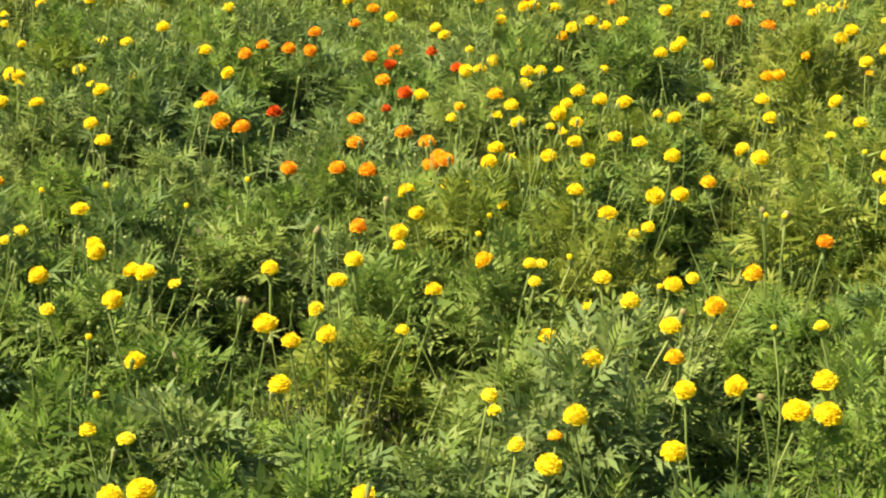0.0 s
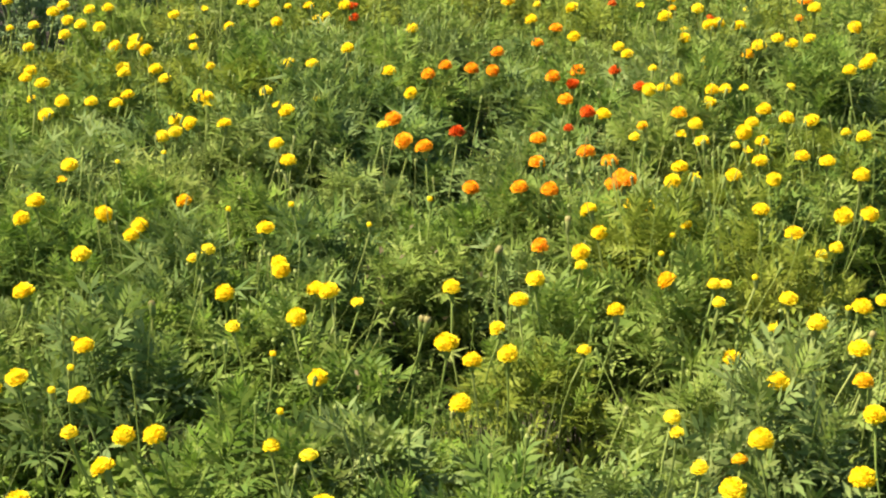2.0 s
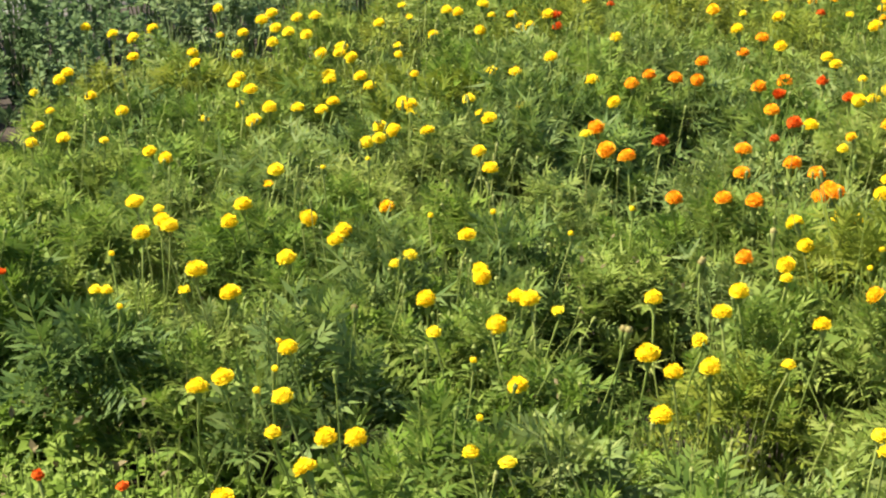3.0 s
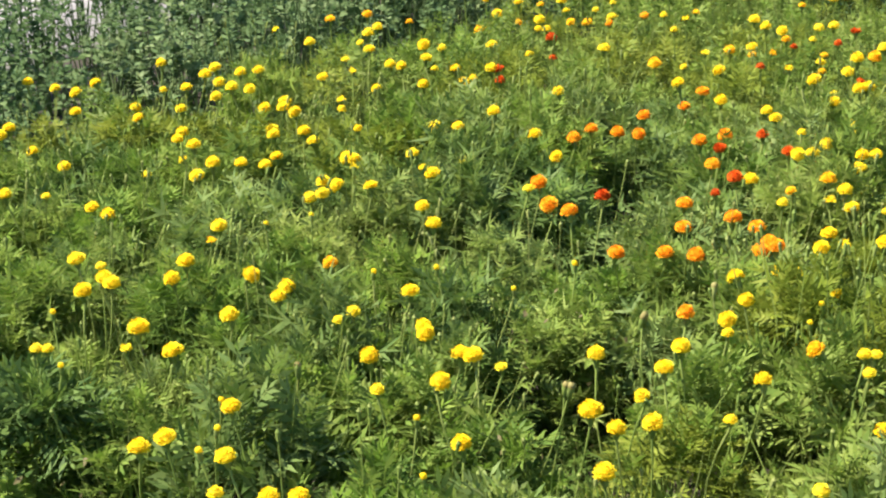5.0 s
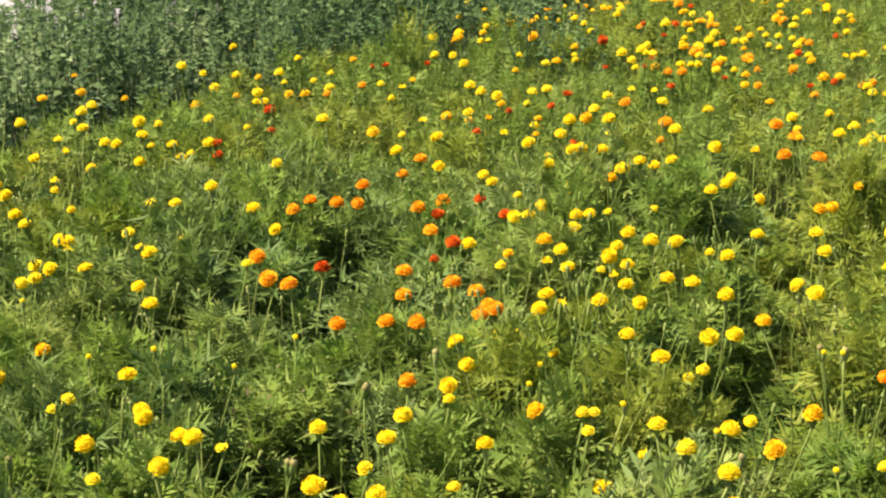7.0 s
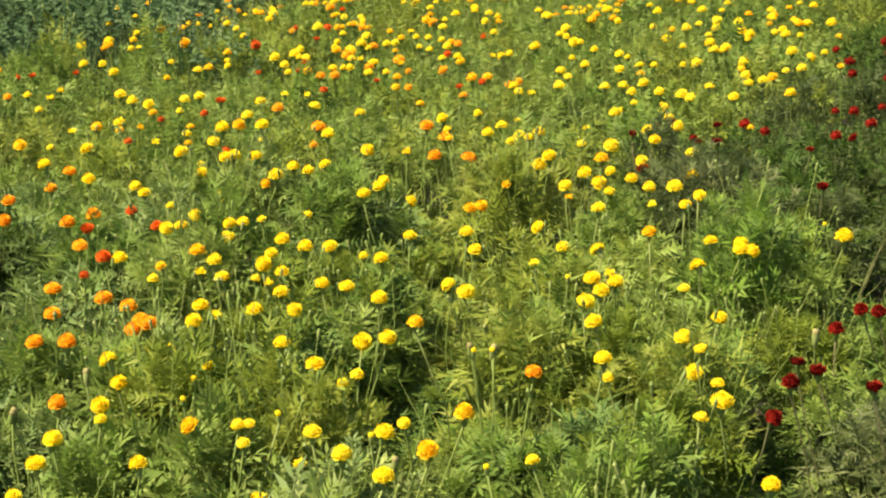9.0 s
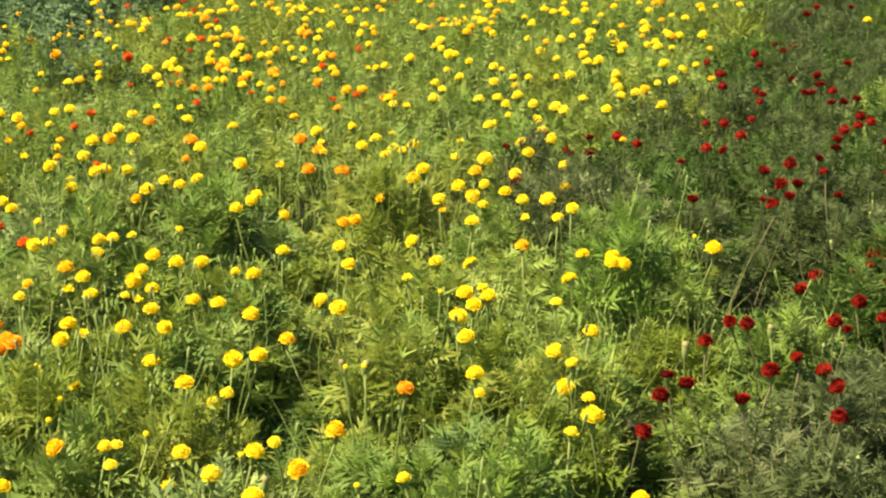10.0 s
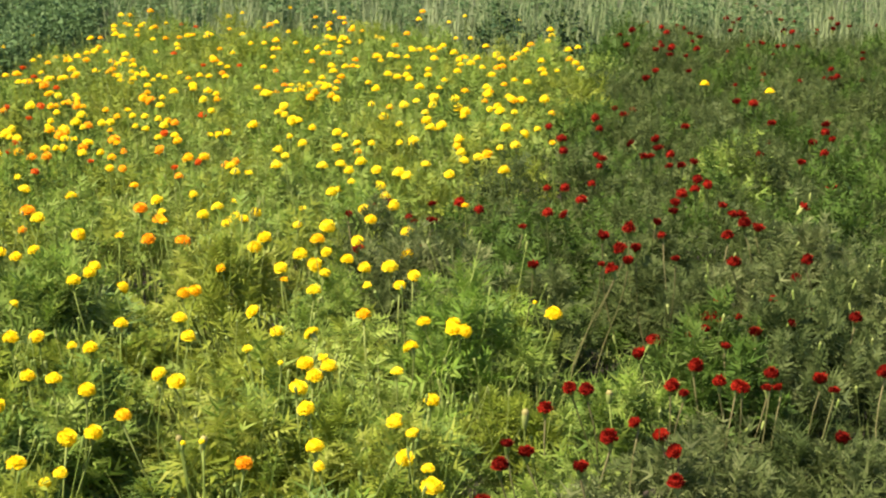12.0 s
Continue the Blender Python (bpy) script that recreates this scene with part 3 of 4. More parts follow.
YELLOW_ROW_H = [
    (-1.68, 8.03), (-2.72, 8.15), (0.15, 8.21), (-1.70, 8.25), (-2.85, 8.28), (-1.96, 8.31), (-0.73, 8.33),
    (0.11, 8.37), (0.32, 8.37), (-2.25, 8.55), (-0.01, 8.56), (0.40, 8.78), (0.44, 8.80), (0.56, 8.84),
    (-3.20, 8.89), (-0.01, 8.98), (-3.07, 9.01), (-2.04, 9.02), (1.75, 9.03), (-1.61, 9.11), (0.27, 9.14),
    (-0.09, 9.22), (-1.31, 9.22), (0.27, 9.36), (-2.30, 9.40), (-0.15, 9.41), (-0.22, 9.48), (-0.76, 9.51),
    (-0.05, 9.53), (0.50, 9.53), (-0.17, 9.54), (1.49, 9.58), (-1.84, 9.64), (0.11, 9.67), (-0.28, 9.70),
    (-2.07, 9.71), (0.34, 9.84), (-1.69, 9.87), (0.37, 9.90), (0.19, 9.91), (0.60, 9.95), (-0.61, 10.01)]
YELLOW_ROW_I = [
    (-2.16, 10.03), (-2.06, 10.07), (-0.63, 10.14), (0.84, 10.15), (-0.55, 10.15), (-1.86, 10.16),
    (0.44, 10.17), (0.61, 10.23), (-2.15, 10.24), (-1.34, 10.28), (-1.88, 10.33), (0.82, 10.34),
    (-0.38, 10.51), (-0.61, 10.52), (-0.03, 10.57), (-0.30, 10.60), (0.81, 10.86), (-0.17, 10.90),
    (0.09, 10.97), (-0.04, 10.97), (0.55, 10.98), (0.88, 11.02), (-1.49, 11.03), (-0.07, 11.07),
    (-1.06, 11.14), (0.02, 11.24), (0.30, 11.36), (0.60, 11.44), (-2.16, 11.46), (0.72, 11.59), (-0.64, 11.65),
    (0.76, 11.84), (0.76, 12.05), (-0.24, 12.09), (-1.24, 12.47), (-1.21, 12.59), (-1.58, 12.79),
    (-2.38, 12.80), (-2.32, 12.83), (-0.15, 12.99), (-2.21, 13.08), (0.58, 13.26)]
YELLOW_SMALL_ROW_A = [
    (-1.65, 2.01), (-1.35, 2.15), (-1.28, 2.15), (-0.67, 2.30), (-2.36, 2.36), (-2.34, 2.37), (-0.75, 2.44),
    (-2.22, 2.47), (-0.78, 2.51), (-1.65, 2.52), (-1.02, 2.73), (-1.50, 2.74), (-1.20, 2.74), (-2.53, 2.76),
    (-1.96, 2.86), (-1.96, 2.92), (-0.72, 2.95), (-0.28, 2.95), (-0.85, 3.02), (-2.44, 3.05), (-1.16, 3.08),
    (-0.88, 3.09), (-0.86, 3.10), (-0.56, 3.16), (0.02, 3.20), (-3.16, 3.27), (-0.72, 3.32), (-3.44, 3.36),
    (-0.70, 3.37), (-1.03, 3.39), (0.05, 3.45), (-0.18, 3.48), (-3.69, 3.55), (-3.05, 3.56), (-3.04, 3.71),
    (-1.95, 3.74), (0.01, 3.74), (-1.15, 3.84), (-2.57, 3.88), (-2.38, 3.94), (-2.30, 4.03)]
YELLOW_SMALL_ROW_B = [
    (-1.37, 4.03), (-1.28, 4.13), (-1.10, 4.14), (-1.14, 4.16), (-2.74, 4.17), (-0.04, 4.18), (-0.23, 4.24),
    (-3.62, 4.35), (-0.44, 4.38), (-2.96, 4.42), (-0.92, 4.47), (-3.06, 4.57), (-1.25, 4.63), (-1.14, 4.73),
    (-1.58, 4.81), (-3.20, 4.86), (-3.28, 4.94), (-1.49, 5.04), (-0.16, 5.05), (-3.00, 5.08), (-2.85, 5.09),
    (-3.35, 5.15), (-0.42, 5.16), (-0.62, 5.21), (-0.30, 5.24), (-3.09, 5.29), (-1.65, 5.34), (-3.90, 5.40),
    (-0.31, 5.45), (-2.83, 5.48), (-1.76, 5.56), (-1.89, 5.60), (-1.01, 5.61), (-1.52, 5.65), (-2.31, 5.69),
    (-1.82, 5.73), (-0.43, 5.73), (-0.62, 5.82), (-0.90, 5.83), (-3.56, 5.85), (-2.98, 5.85)]
YELLOW_SMALL_ROW_C = [
    (-2.95, 5.86), (-1.86, 5.90), (-2.32, 5.92), (-2.15, 5.96), (-0.93, 5.97), (-2.09, 6.01), (-3.16, 6.03),
    (-0.44, 6.05), (-2.95, 6.08), (-2.52, 6.10), (-2.11, 6.22), (-0.71, 6.22), (-0.86, 6.25), (-1.08, 6.26),
    (-2.54, 6.27), (-2.02, 6.27), (-2.65, 6.31), (-4.11, 6.35), (-3.11, 6.37), (-3.50, 6.39), (-2.55, 6.40),
    (-3.25, 6.41), (-3.00, 6.42), (-2.99, 6.57), (-0.35, 6.60), (-1.60, 6.61), (-1.70, 6.64), (-1.25, 6.66),
    (-2.21, 6.70), (-0.71, 6.70), (-3.22, 6.74), (-0.31, 6.78), (-2.99, 6.81), (-1.79, 7.05), (-0.60, 7.05),
    (-2.63, 7.09), (-2.07, 7.10), (-0.31, 7.24), (-1.60, 7.27), (-1.41, 7.27)]
YELLOW_SMALL_ROW_D = [
    (-2.38, 7.27), (-0.26, 7.39), (-2.17, 7.42), (-2.62, 7.43), (-0.14, 7.45), (-0.62, 7.46), (-0.38, 7.47),
    (-2.60, 7.48), (-1.57, 7.49), (0.30, 7.50), (0.11, 7.51), (-1.83, 7.52), (-0.42, 7.53), (-2.67, 7.61),
    (-2.23, 7.64), (-0.54, 7.68), (-0.96, 7.69), (-0.93, 7.74), (-0.15, 7.75), (0.02, 7.75), (-1.94, 7.86),
    (-2.55, 7.90), (-1.23, 7.92), (-1.54, 7.94), (-1.28, 7.96), (-2.25, 7.99), (-0.63, 8.00), (-1.36, 8.06),
    (0.49, 8.07), (0.14, 8.09), (-0.04, 8.10), (-2.32, 8.11), (-1.43, 8.12), (-1.51, 8.15), (-0.71, 8.15),
    (-1.06, 8.15), (-2.70, 8.35), (-1.87, 8.35), (-1.85, 8.37), (-1.61, 8.38)]
YELLOW_SMALL_ROW_E = [
    (0.27, 8.40), (0.39, 8.40), (-1.73, 8.42), (-1.80, 8.45), (-3.10, 8.46), (-1.78, 8.53), (0.31, 8.53),
    (-1.88, 8.55), (-0.32, 8.60), (-0.50, 8.66), (-3.03, 8.67), (-1.40, 8.78), (-0.10, 8.82), (-1.49, 8.86),
    (-2.65, 8.87), (-1.66, 9.04), (-0.32, 9.13), (-1.47, 9.29), (-0.37, 9.31), (0.04, 9.44), (0.37, 9.45),
    (-0.63, 9.58), (0.43, 9.59), (-2.24, 9.87), (-1.21, 9.89), (-0.17, 9.93), (-1.01, 9.95), (0.69, 9.97),
    (-1.27, 10.04), (0.12, 10.06), (-2.37, 10.06), (-0.48, 10.17), (-1.81, 10.18), (-0.75, 10.20),
    (0.34, 10.22), (-0.99, 10.29), (-0.35, 10.40), (-1.37, 10.41), (-1.72, 10.45), (-0.67, 10.47)]
YELLOW_SMALL_ROW_F = [
    (-2.12, 10.58), (-0.26, 10.58), (-1.27, 10.59), (-0.20, 10.61), (-2.47, 10.62), (-1.36, 10.68),
    (-1.63, 10.71), (-2.73, 10.78), (-1.01, 10.80), (-1.20, 10.93), (-2.18, 11.00), (-1.67, 11.06),
    (-2.65, 11.19), (-0.75, 11.24), (-2.29, 11.26), (-2.23, 11.31), (-1.62, 11.31), (-0.53, 11.49),
    (-0.61, 11.51), (-1.02, 11.57), (-2.20, 11.61), (0.20, 11.63), (0.10, 11.64), (-1.99, 11.85),
    (-0.44, 11.88), (-0.77, 11.90), (-0.87, 11.94), (-0.55, 11.99), (-0.62, 12.09), (-1.50, 12.21),
    (-1.96, 12.28), (-1.26, 12.35), (-2.14, 12.39), (0.05, 12.66), (-0.75, 12.70), (-0.94, 12.83),
    (0.17, 13.05), (-1.51, 13.05), (-0.82, 13.12), (-1.17, 13.24)]
YELLOW_BUD = [
    (-1.75, 2.10), (-1.78, 2.19), (-1.39, 2.25), (-1.86, 2.31), (-2.25, 2.31), (-1.51, 2.43), (-2.44, 2.50),
    (-0.36, 2.91), (-0.61, 3.08), (-2.02, 3.10), (-1.36, 3.11), (-0.81, 3.14), (-1.02, 3.18), (-1.91, 3.20),
    (-1.71, 3.20), (-2.41, 3.23), (-1.03, 3.29), (-2.35, 3.34), (-1.65, 3.39), (-0.48, 3.56), (-0.44, 3.58),
    (0.02, 3.74), (-0.33, 4.17), (0.33, 4.75)]
YELLOW_LARGE = [
    (-1.54, 1.95), (-1.16, 1.98), (-0.60, 2.24), (-0.61, 2.44), (-2.14, 2.52), (-0.27, 2.57), (-2.27, 2.57),
    (-0.22, 2.58), (-1.26, 2.64), (-0.24, 2.69), (-0.65, 2.71), (0.06, 3.31), (-0.27, 4.00), (0.38, 4.69),
    (-0.10, 5.29), (-0.33, 5.74)]
GOLDEN = [
    (-0.51, 2.74), (-0.49, 3.03), (-0.97, 3.07), (-2.13, 3.09), (-0.45, 3.23), (-0.64, 3.73), (-1.33, 4.28),
    (-0.15, 4.67), (-0.70, 4.98), (-0.67, 5.01), (-1.38, 5.15), (0.79, 10.45)]
GOLDEN_SMALL = [
    (-0.62, 2.35), (-1.38, 4.12), (0.14, 6.24), (0.53, 7.54)]
ORANGE = [
    (-1.74, 1.74), (-2.56, 2.30), (-1.29, 3.18), (-0.34, 3.49), (-1.60, 3.51), (-1.50, 3.57), (-1.43, 3.59),
    (-1.79, 3.65), (-1.85, 3.66), (-1.31, 3.70), (-1.52, 3.73), (-1.29, 3.75), (-1.31, 3.76), (-1.95, 3.80),
    (-1.37, 3.84), (-1.57, 3.86), (-1.44, 3.86), (-1.62, 4.18), (-2.13, 4.39), (-2.13, 4.51), (-2.05, 4.52),
    (-1.79, 4.52), (-1.99, 4.54), (-1.76, 4.65), (-2.06, 4.74), (-2.00, 4.92), (-2.02, 5.13), (-0.78, 5.48),
    (-0.90, 5.53), (-1.37, 5.84), (-0.92, 5.86), (-1.01, 6.00), (-1.59, 6.12), (-1.65, 7.05), (-1.60, 7.10),
    (-1.50, 7.34), (-1.17, 7.36), (-1.40, 7.52), (-1.65, 7.58), (-1.59, 7.86), (-1.44, 8.67), (-1.99, 8.72)]
RED_ROW_A = [
    (0.16, 3.23), (0.57, 3.46), (0.20, 3.47), (0.37, 3.48), (0.26, 3.57), (0.59, 3.64), (0.45, 3.70),
    (0.57, 3.73), (-1.76, 3.78), (1.00, 3.83), (0.32, 3.95), (0.81, 4.09), (0.43, 4.10), (0.80, 4.10),
    (-1.53, 4.11), (0.64, 4.11), (0.39, 4.12), (0.76, 4.13), (1.02, 4.18), (0.90, 4.20), (1.20, 4.26),
    (0.72, 4.27), (-1.68, 4.39), (0.59, 4.40), (-1.50, 4.45), (0.64, 4.52), (0.92, 4.55), (1.22, 4.68),
    (-1.67, 4.72), (0.84, 4.72), (0.81, 4.73), (1.10, 4.77), (0.88, 4.92), (0.34, 5.11), (-2.76, 5.12),
    (0.58, 5.13), (0.64, 5.24), (-2.84, 5.25), (0.63, 5.38)]
RED_ROW_B = [
    (0.68, 5.40), (1.00, 5.43), (-0.21, 5.51), (0.59, 5.57), (1.27, 5.59), (-2.86, 5.72), (0.69, 5.72),
    (1.03, 5.76), (1.31, 5.86), (1.16, 5.92), (0.02, 5.96), (1.12, 5.96), (1.09, 6.04), (1.12, 6.04),
    (0.88, 6.05), (0.50, 6.16), (-0.14, 6.16), (1.07, 6.16), (0.19, 6.19), (0.44, 6.20), (0.91, 6.23),
    (1.38, 6.24), (0.12, 6.27), (0.96, 6.43), (0.58, 6.44), (-1.91, 6.45), (1.02, 6.51), (1.55, 6.54),
    (1.08, 6.59), (0.53, 6.61), (1.06, 6.73), (1.51, 6.95), (0.98, 6.99), (1.03, 7.00), (0.71, 7.06),
    (1.09, 7.08), (0.89, 7.13), (0.92, 7.14), (1.01, 7.20)]
RED_ROW_C = [
    (0.56, 7.22), (1.40, 7.26), (1.67, 7.26), (0.97, 7.30), (0.86, 7.36), (0.98, 7.49), (0.58, 7.70),
    (1.71, 7.71), (-2.16, 7.87), (1.16, 7.89), (1.85, 8.09), (1.61, 8.17), (1.89, 8.27), (0.80, 8.53),
    (1.60, 8.64), (0.95, 8.65), (1.53, 8.74), (2.18, 9.52), (1.16, 9.57), (1.26, 10.01), (1.48, 11.10),
    (1.40, 11.21), (1.21, 11.22), (1.50, 11.27), (1.45, 11.35), (1.69, 11.38), (1.20, 11.61), (2.18, 11.81),
    (1.77, 11.82), (1.54, 11.84), (1.72, 11.92), (1.34, 12.15), (2.57, 12.70), (2.51, 12.71), (1.46, 12.71),
    (2.89, 12.80), (2.18, 13.34), (2.99, 13.34), (2.58, 13.73)]
RED_SMALL_ROW_A = [
    (0.22, 3.63), (-1.53, 3.97), (0.87, 4.09), (0.90, 4.10), (1.04, 4.11), (0.74, 4.54), (1.03, 4.63),
    (0.90, 4.72), (1.04, 4.95), (0.55, 5.16), (0.80, 5.34), (-1.61, 5.50), (-2.75, 5.51), (-0.00, 5.56),
    (0.79, 5.63), (-2.03, 5.71), (0.80, 5.86), (-0.04, 5.92), (0.34, 5.93), (-0.27, 5.94), (-0.06, 5.99),
    (-0.19, 6.11), (-2.05, 6.13), (0.02, 6.21), (-1.91, 6.23), (0.46, 6.60), (-0.99, 6.62), (0.64, 6.69),
    (-2.87, 6.73), (-2.82, 6.77), (-1.57, 6.77), (-0.92, 6.79), (-2.66, 6.85), (0.69, 6.95)]
RED_SMALL_ROW_B = [
    (-1.90, 6.97), (-1.41, 7.07), (-1.76, 7.10), (0.69, 7.13), (-1.79, 7.32), (1.51, 7.68), (-1.21, 7.70),
    (1.84, 7.89), (-1.09, 8.05), (-1.92, 8.11), (0.79, 8.17), (0.55, 8.18), (-2.06, 8.24), (-1.92, 8.34),
    (-1.92, 8.69), (1.01, 8.79), (0.92, 8.80), (-2.56, 9.32), (-2.19, 9.33), (-2.32, 9.61), (-1.15, 9.96),
    (-1.37, 10.02), (1.91, 10.13), (2.37, 10.42), (-1.61, 10.46), (1.58, 11.09), (2.30, 11.13), (-1.73, 12.16),
    (-1.84, 12.23), (2.16, 12.47), (1.74, 12.84), (2.28, 13.27), (2.44, 14.50), (2.61, 14.53)]
ORANGE_SMALL = [
    (-1.87, 1.69), (0.52, 3.81), (0.66, 4.04), (0.82, 4.43), (0.79, 4.61), (1.17, 5.27), (-1.34, 5.64),
    (-2.78, 6.07), (-2.72, 6.28), (-0.95, 6.48), (-1.19, 6.61), (-0.81, 6.78), (-0.78, 6.85), (-1.32, 7.32),
    (-1.19, 7.88), (-2.06, 8.19), (-1.76, 8.42), (-1.81, 8.45), (-0.85, 9.55), (-1.21, 9.66), (-0.93, 9.88)]
YELLOW_ROWS = [YELLOW_ROW_A, YELLOW_ROW_B, YELLOW_ROW_C, YELLOW_ROW_D, YELLOW_ROW_E, YELLOW_ROW_F, YELLOW_ROW_G, YELLOW_ROW_H, YELLOW_ROW_I]
YELLOW_SMALL_ROWS = [YELLOW_SMALL_ROW_A, YELLOW_SMALL_ROW_B, YELLOW_SMALL_ROW_C, YELLOW_SMALL_ROW_D, YELLOW_SMALL_ROW_E, YELLOW_SMALL_ROW_F]
RED_ROWS = [RED_ROW_A, RED_ROW_B, RED_ROW_C]
RED_SMALL_ROWS = [RED_SMALL_ROW_A, RED_SMALL_ROW_B]
FADED = [(-1.33, 2.7), (-1.3, 3.37), (-1.36, 3.12), (-0.33, 2.58), (-0.54, 2.96), (-1.86, 2.56), (-1.36, 3.11), (-1.34, 2.7), (-0.49, 3.58), (-0.44, 3.59), (0.27, 3.88), (0.48, 4.04)]

blooms = []   # x, y, colour, diameter
for rows, kind, width in (
        (YELLOW_ROWS, "yellow", 0.044), (YELLOW_SMALL_ROWS, "yellow", 0.032), ([YELLOW_LARGE], "yellow", 0.050),
        ([GOLDEN], "golden", 0.044), ([GOLDEN_SMALL], "golden", 0.030), ([ORANGE], "orange", 0.046), ([ORANGE_SMALL], "orange", 0.032),
        (RED_ROWS, "red", 0.042), (RED_SMALL_ROWS, "red", 0.031), ([YELLOW_BUD], "bud", 0.018), ([FADED], "faded", 0.026)):
    for row in rows:
        for x, y in row:
            colour, size = kind, width
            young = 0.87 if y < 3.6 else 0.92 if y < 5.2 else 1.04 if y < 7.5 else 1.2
            amber = colour == "yellow" and y > 5.5 and rng.uniform() < (0.30 if x < -0.8 else 0.12)
            if colour == "orange" and x > furrow(y) + 0.02:     # dull, half-open heads in the red bed
                colour, size = "red", 0.034
            if colour == "orange" and y < 2.4:                  # small red heads low among the weeds
                colour, size = "scarlet", 0.024
            if colour == "red" and x < furrow(y) - 1.0:         # brighter red heads stray into the yellow bed
                colour = "scarlet"
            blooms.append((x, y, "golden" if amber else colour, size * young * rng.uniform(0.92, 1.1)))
# small heads at the far end of the beds, too far off to tell one from the next
for _ in range(240):
    x, y = rng.uniform(-2.9, 0.85), rng.uniform(8.4, 12.7)
    if x > furrow(y) or x < crop_edge(y) + 0.1 or noise.noise((x * 1.3, y * 0.8, 3.0)) < -0.1 or (x > 0.1 and y > 11.6):
        continue
    blooms.append((x, y, "golden" if rng.uniform() < 0.2 else "yellow", rng.uniform(0.036, 0.054)))
for _ in range(110):
    x, y = rng.uniform(-2.8, -0.7), rng.uniform(6.6, 9.6)
    if noise.noise((x * 1.6, y * 1.1, 8.0)) > -0.05:
        blooms.append((x, y, "golden" if rng.uniform() < 0.35 else "yellow", rng.uniform(0.030, 0.046)))
for _ in range(150):
    x, y = rng.uniform(0.9, 4.0), rng.uniform(6.0, 13.2)
    if x > 0.28 * y or (y > 9.5 and x > furrow(y) + 0.15):
        blooms.append((x, y, "red", rng.uniform(0.022, 0.046)))


# ---- plants ----
def yellow_bushes(leaves, more, spread, sorts):
    return [bush(leaves, shoots, per + more, spread, 0.385, long, leaf, STEM, young=fresh, bare=stalks)
            for shoots, per, long, leaf, fresh, stalks in sorts]


GREEN_SORTS = ((17, 10, 0.090, LEAF, YOUNG_LEAF, 5), (19, 9, 0.080, LEAF, YOUNG_LEAF, 8), (14, 10, 0.108, COOL_LEAF, LEAF, 4),
               (17, 10, 0.098, LEAF, YOUNG_LEAF, 9), (20, 9, 0.076, LEAF, COOL_LEAF, 6), (15, 10, 0.112, COOL_LEAF, LEAF, 3),
               (18, 9, 0.084, YOUNG_LEAF, LEAF, 8))
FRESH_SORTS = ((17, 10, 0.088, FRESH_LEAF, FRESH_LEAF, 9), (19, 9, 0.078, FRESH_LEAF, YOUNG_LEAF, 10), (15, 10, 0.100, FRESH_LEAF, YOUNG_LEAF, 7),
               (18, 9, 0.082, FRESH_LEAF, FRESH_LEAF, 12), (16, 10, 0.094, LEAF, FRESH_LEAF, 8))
LUSH_SORTS = ((17, 10, 0.080, YOUNG_LEAF, FRESH_LEAF, 3), (19, 9, 0.072, YOUNG_LEAF, LEAF, 5), (16, 10, 0.088, LEAF, YOUNG_LEAF, 2),
              (18, 9, 0.076, LEAF, YOUNG_LEAF, 4))
RED_PLANTS = [bush(MID_LEAVES, 20, 13, 0.20, 0.37, long, RED_LEAF, DARK_STEM, bare=1) for long in (0.066, 0.074, 0.070, 0.080, 0.068, 0.076)]
FAR_YELLOW = [bush(FAR_LEAVES, 15, 8, 0.18, 0.385, 0.086, LEAF, STEM, young=YOUNG_LEAF) for _ in range(6)]
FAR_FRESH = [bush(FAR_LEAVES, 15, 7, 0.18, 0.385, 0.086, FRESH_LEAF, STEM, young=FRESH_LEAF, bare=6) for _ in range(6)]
FAR_RED = [bush(FAR_LEAVES, 17, 9, 0.20, 0.37, 0.066, RED_LEAF, DARK_STEM) for _ in range(6)]


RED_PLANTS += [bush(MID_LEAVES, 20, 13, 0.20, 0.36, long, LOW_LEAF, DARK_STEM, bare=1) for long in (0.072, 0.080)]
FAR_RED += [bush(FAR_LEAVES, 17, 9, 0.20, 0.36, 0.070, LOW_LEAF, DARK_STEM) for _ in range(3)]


def meshes_of(bushes, name):
    return [(mesh_of(name + "_foliage", leaf), mesh_of(name + "_stems", stem)) for leaf, stem in bushes]


def planted(sorts, places):
    """Many plants joined into one mesh; places are x, y, height factor and turn in degrees."""
    groups = {}
    for x, y, tall, turn in places:
        c, s = math.cos(radians(turn)), math.sin(radians(turn))
        m = np.array([[c, s, 0], [-s, c, 0], [0, 0, tall]])
        leaf, stem = sorts[rng.integers(0, len(sorts))]
        for v, f, mat in leaf + stem:
            groups.setdefault(mat, []).append((v @ m + (x, y, -0.015), f))
    return [(*joined(g), mat) for mat, g in groups.items()]


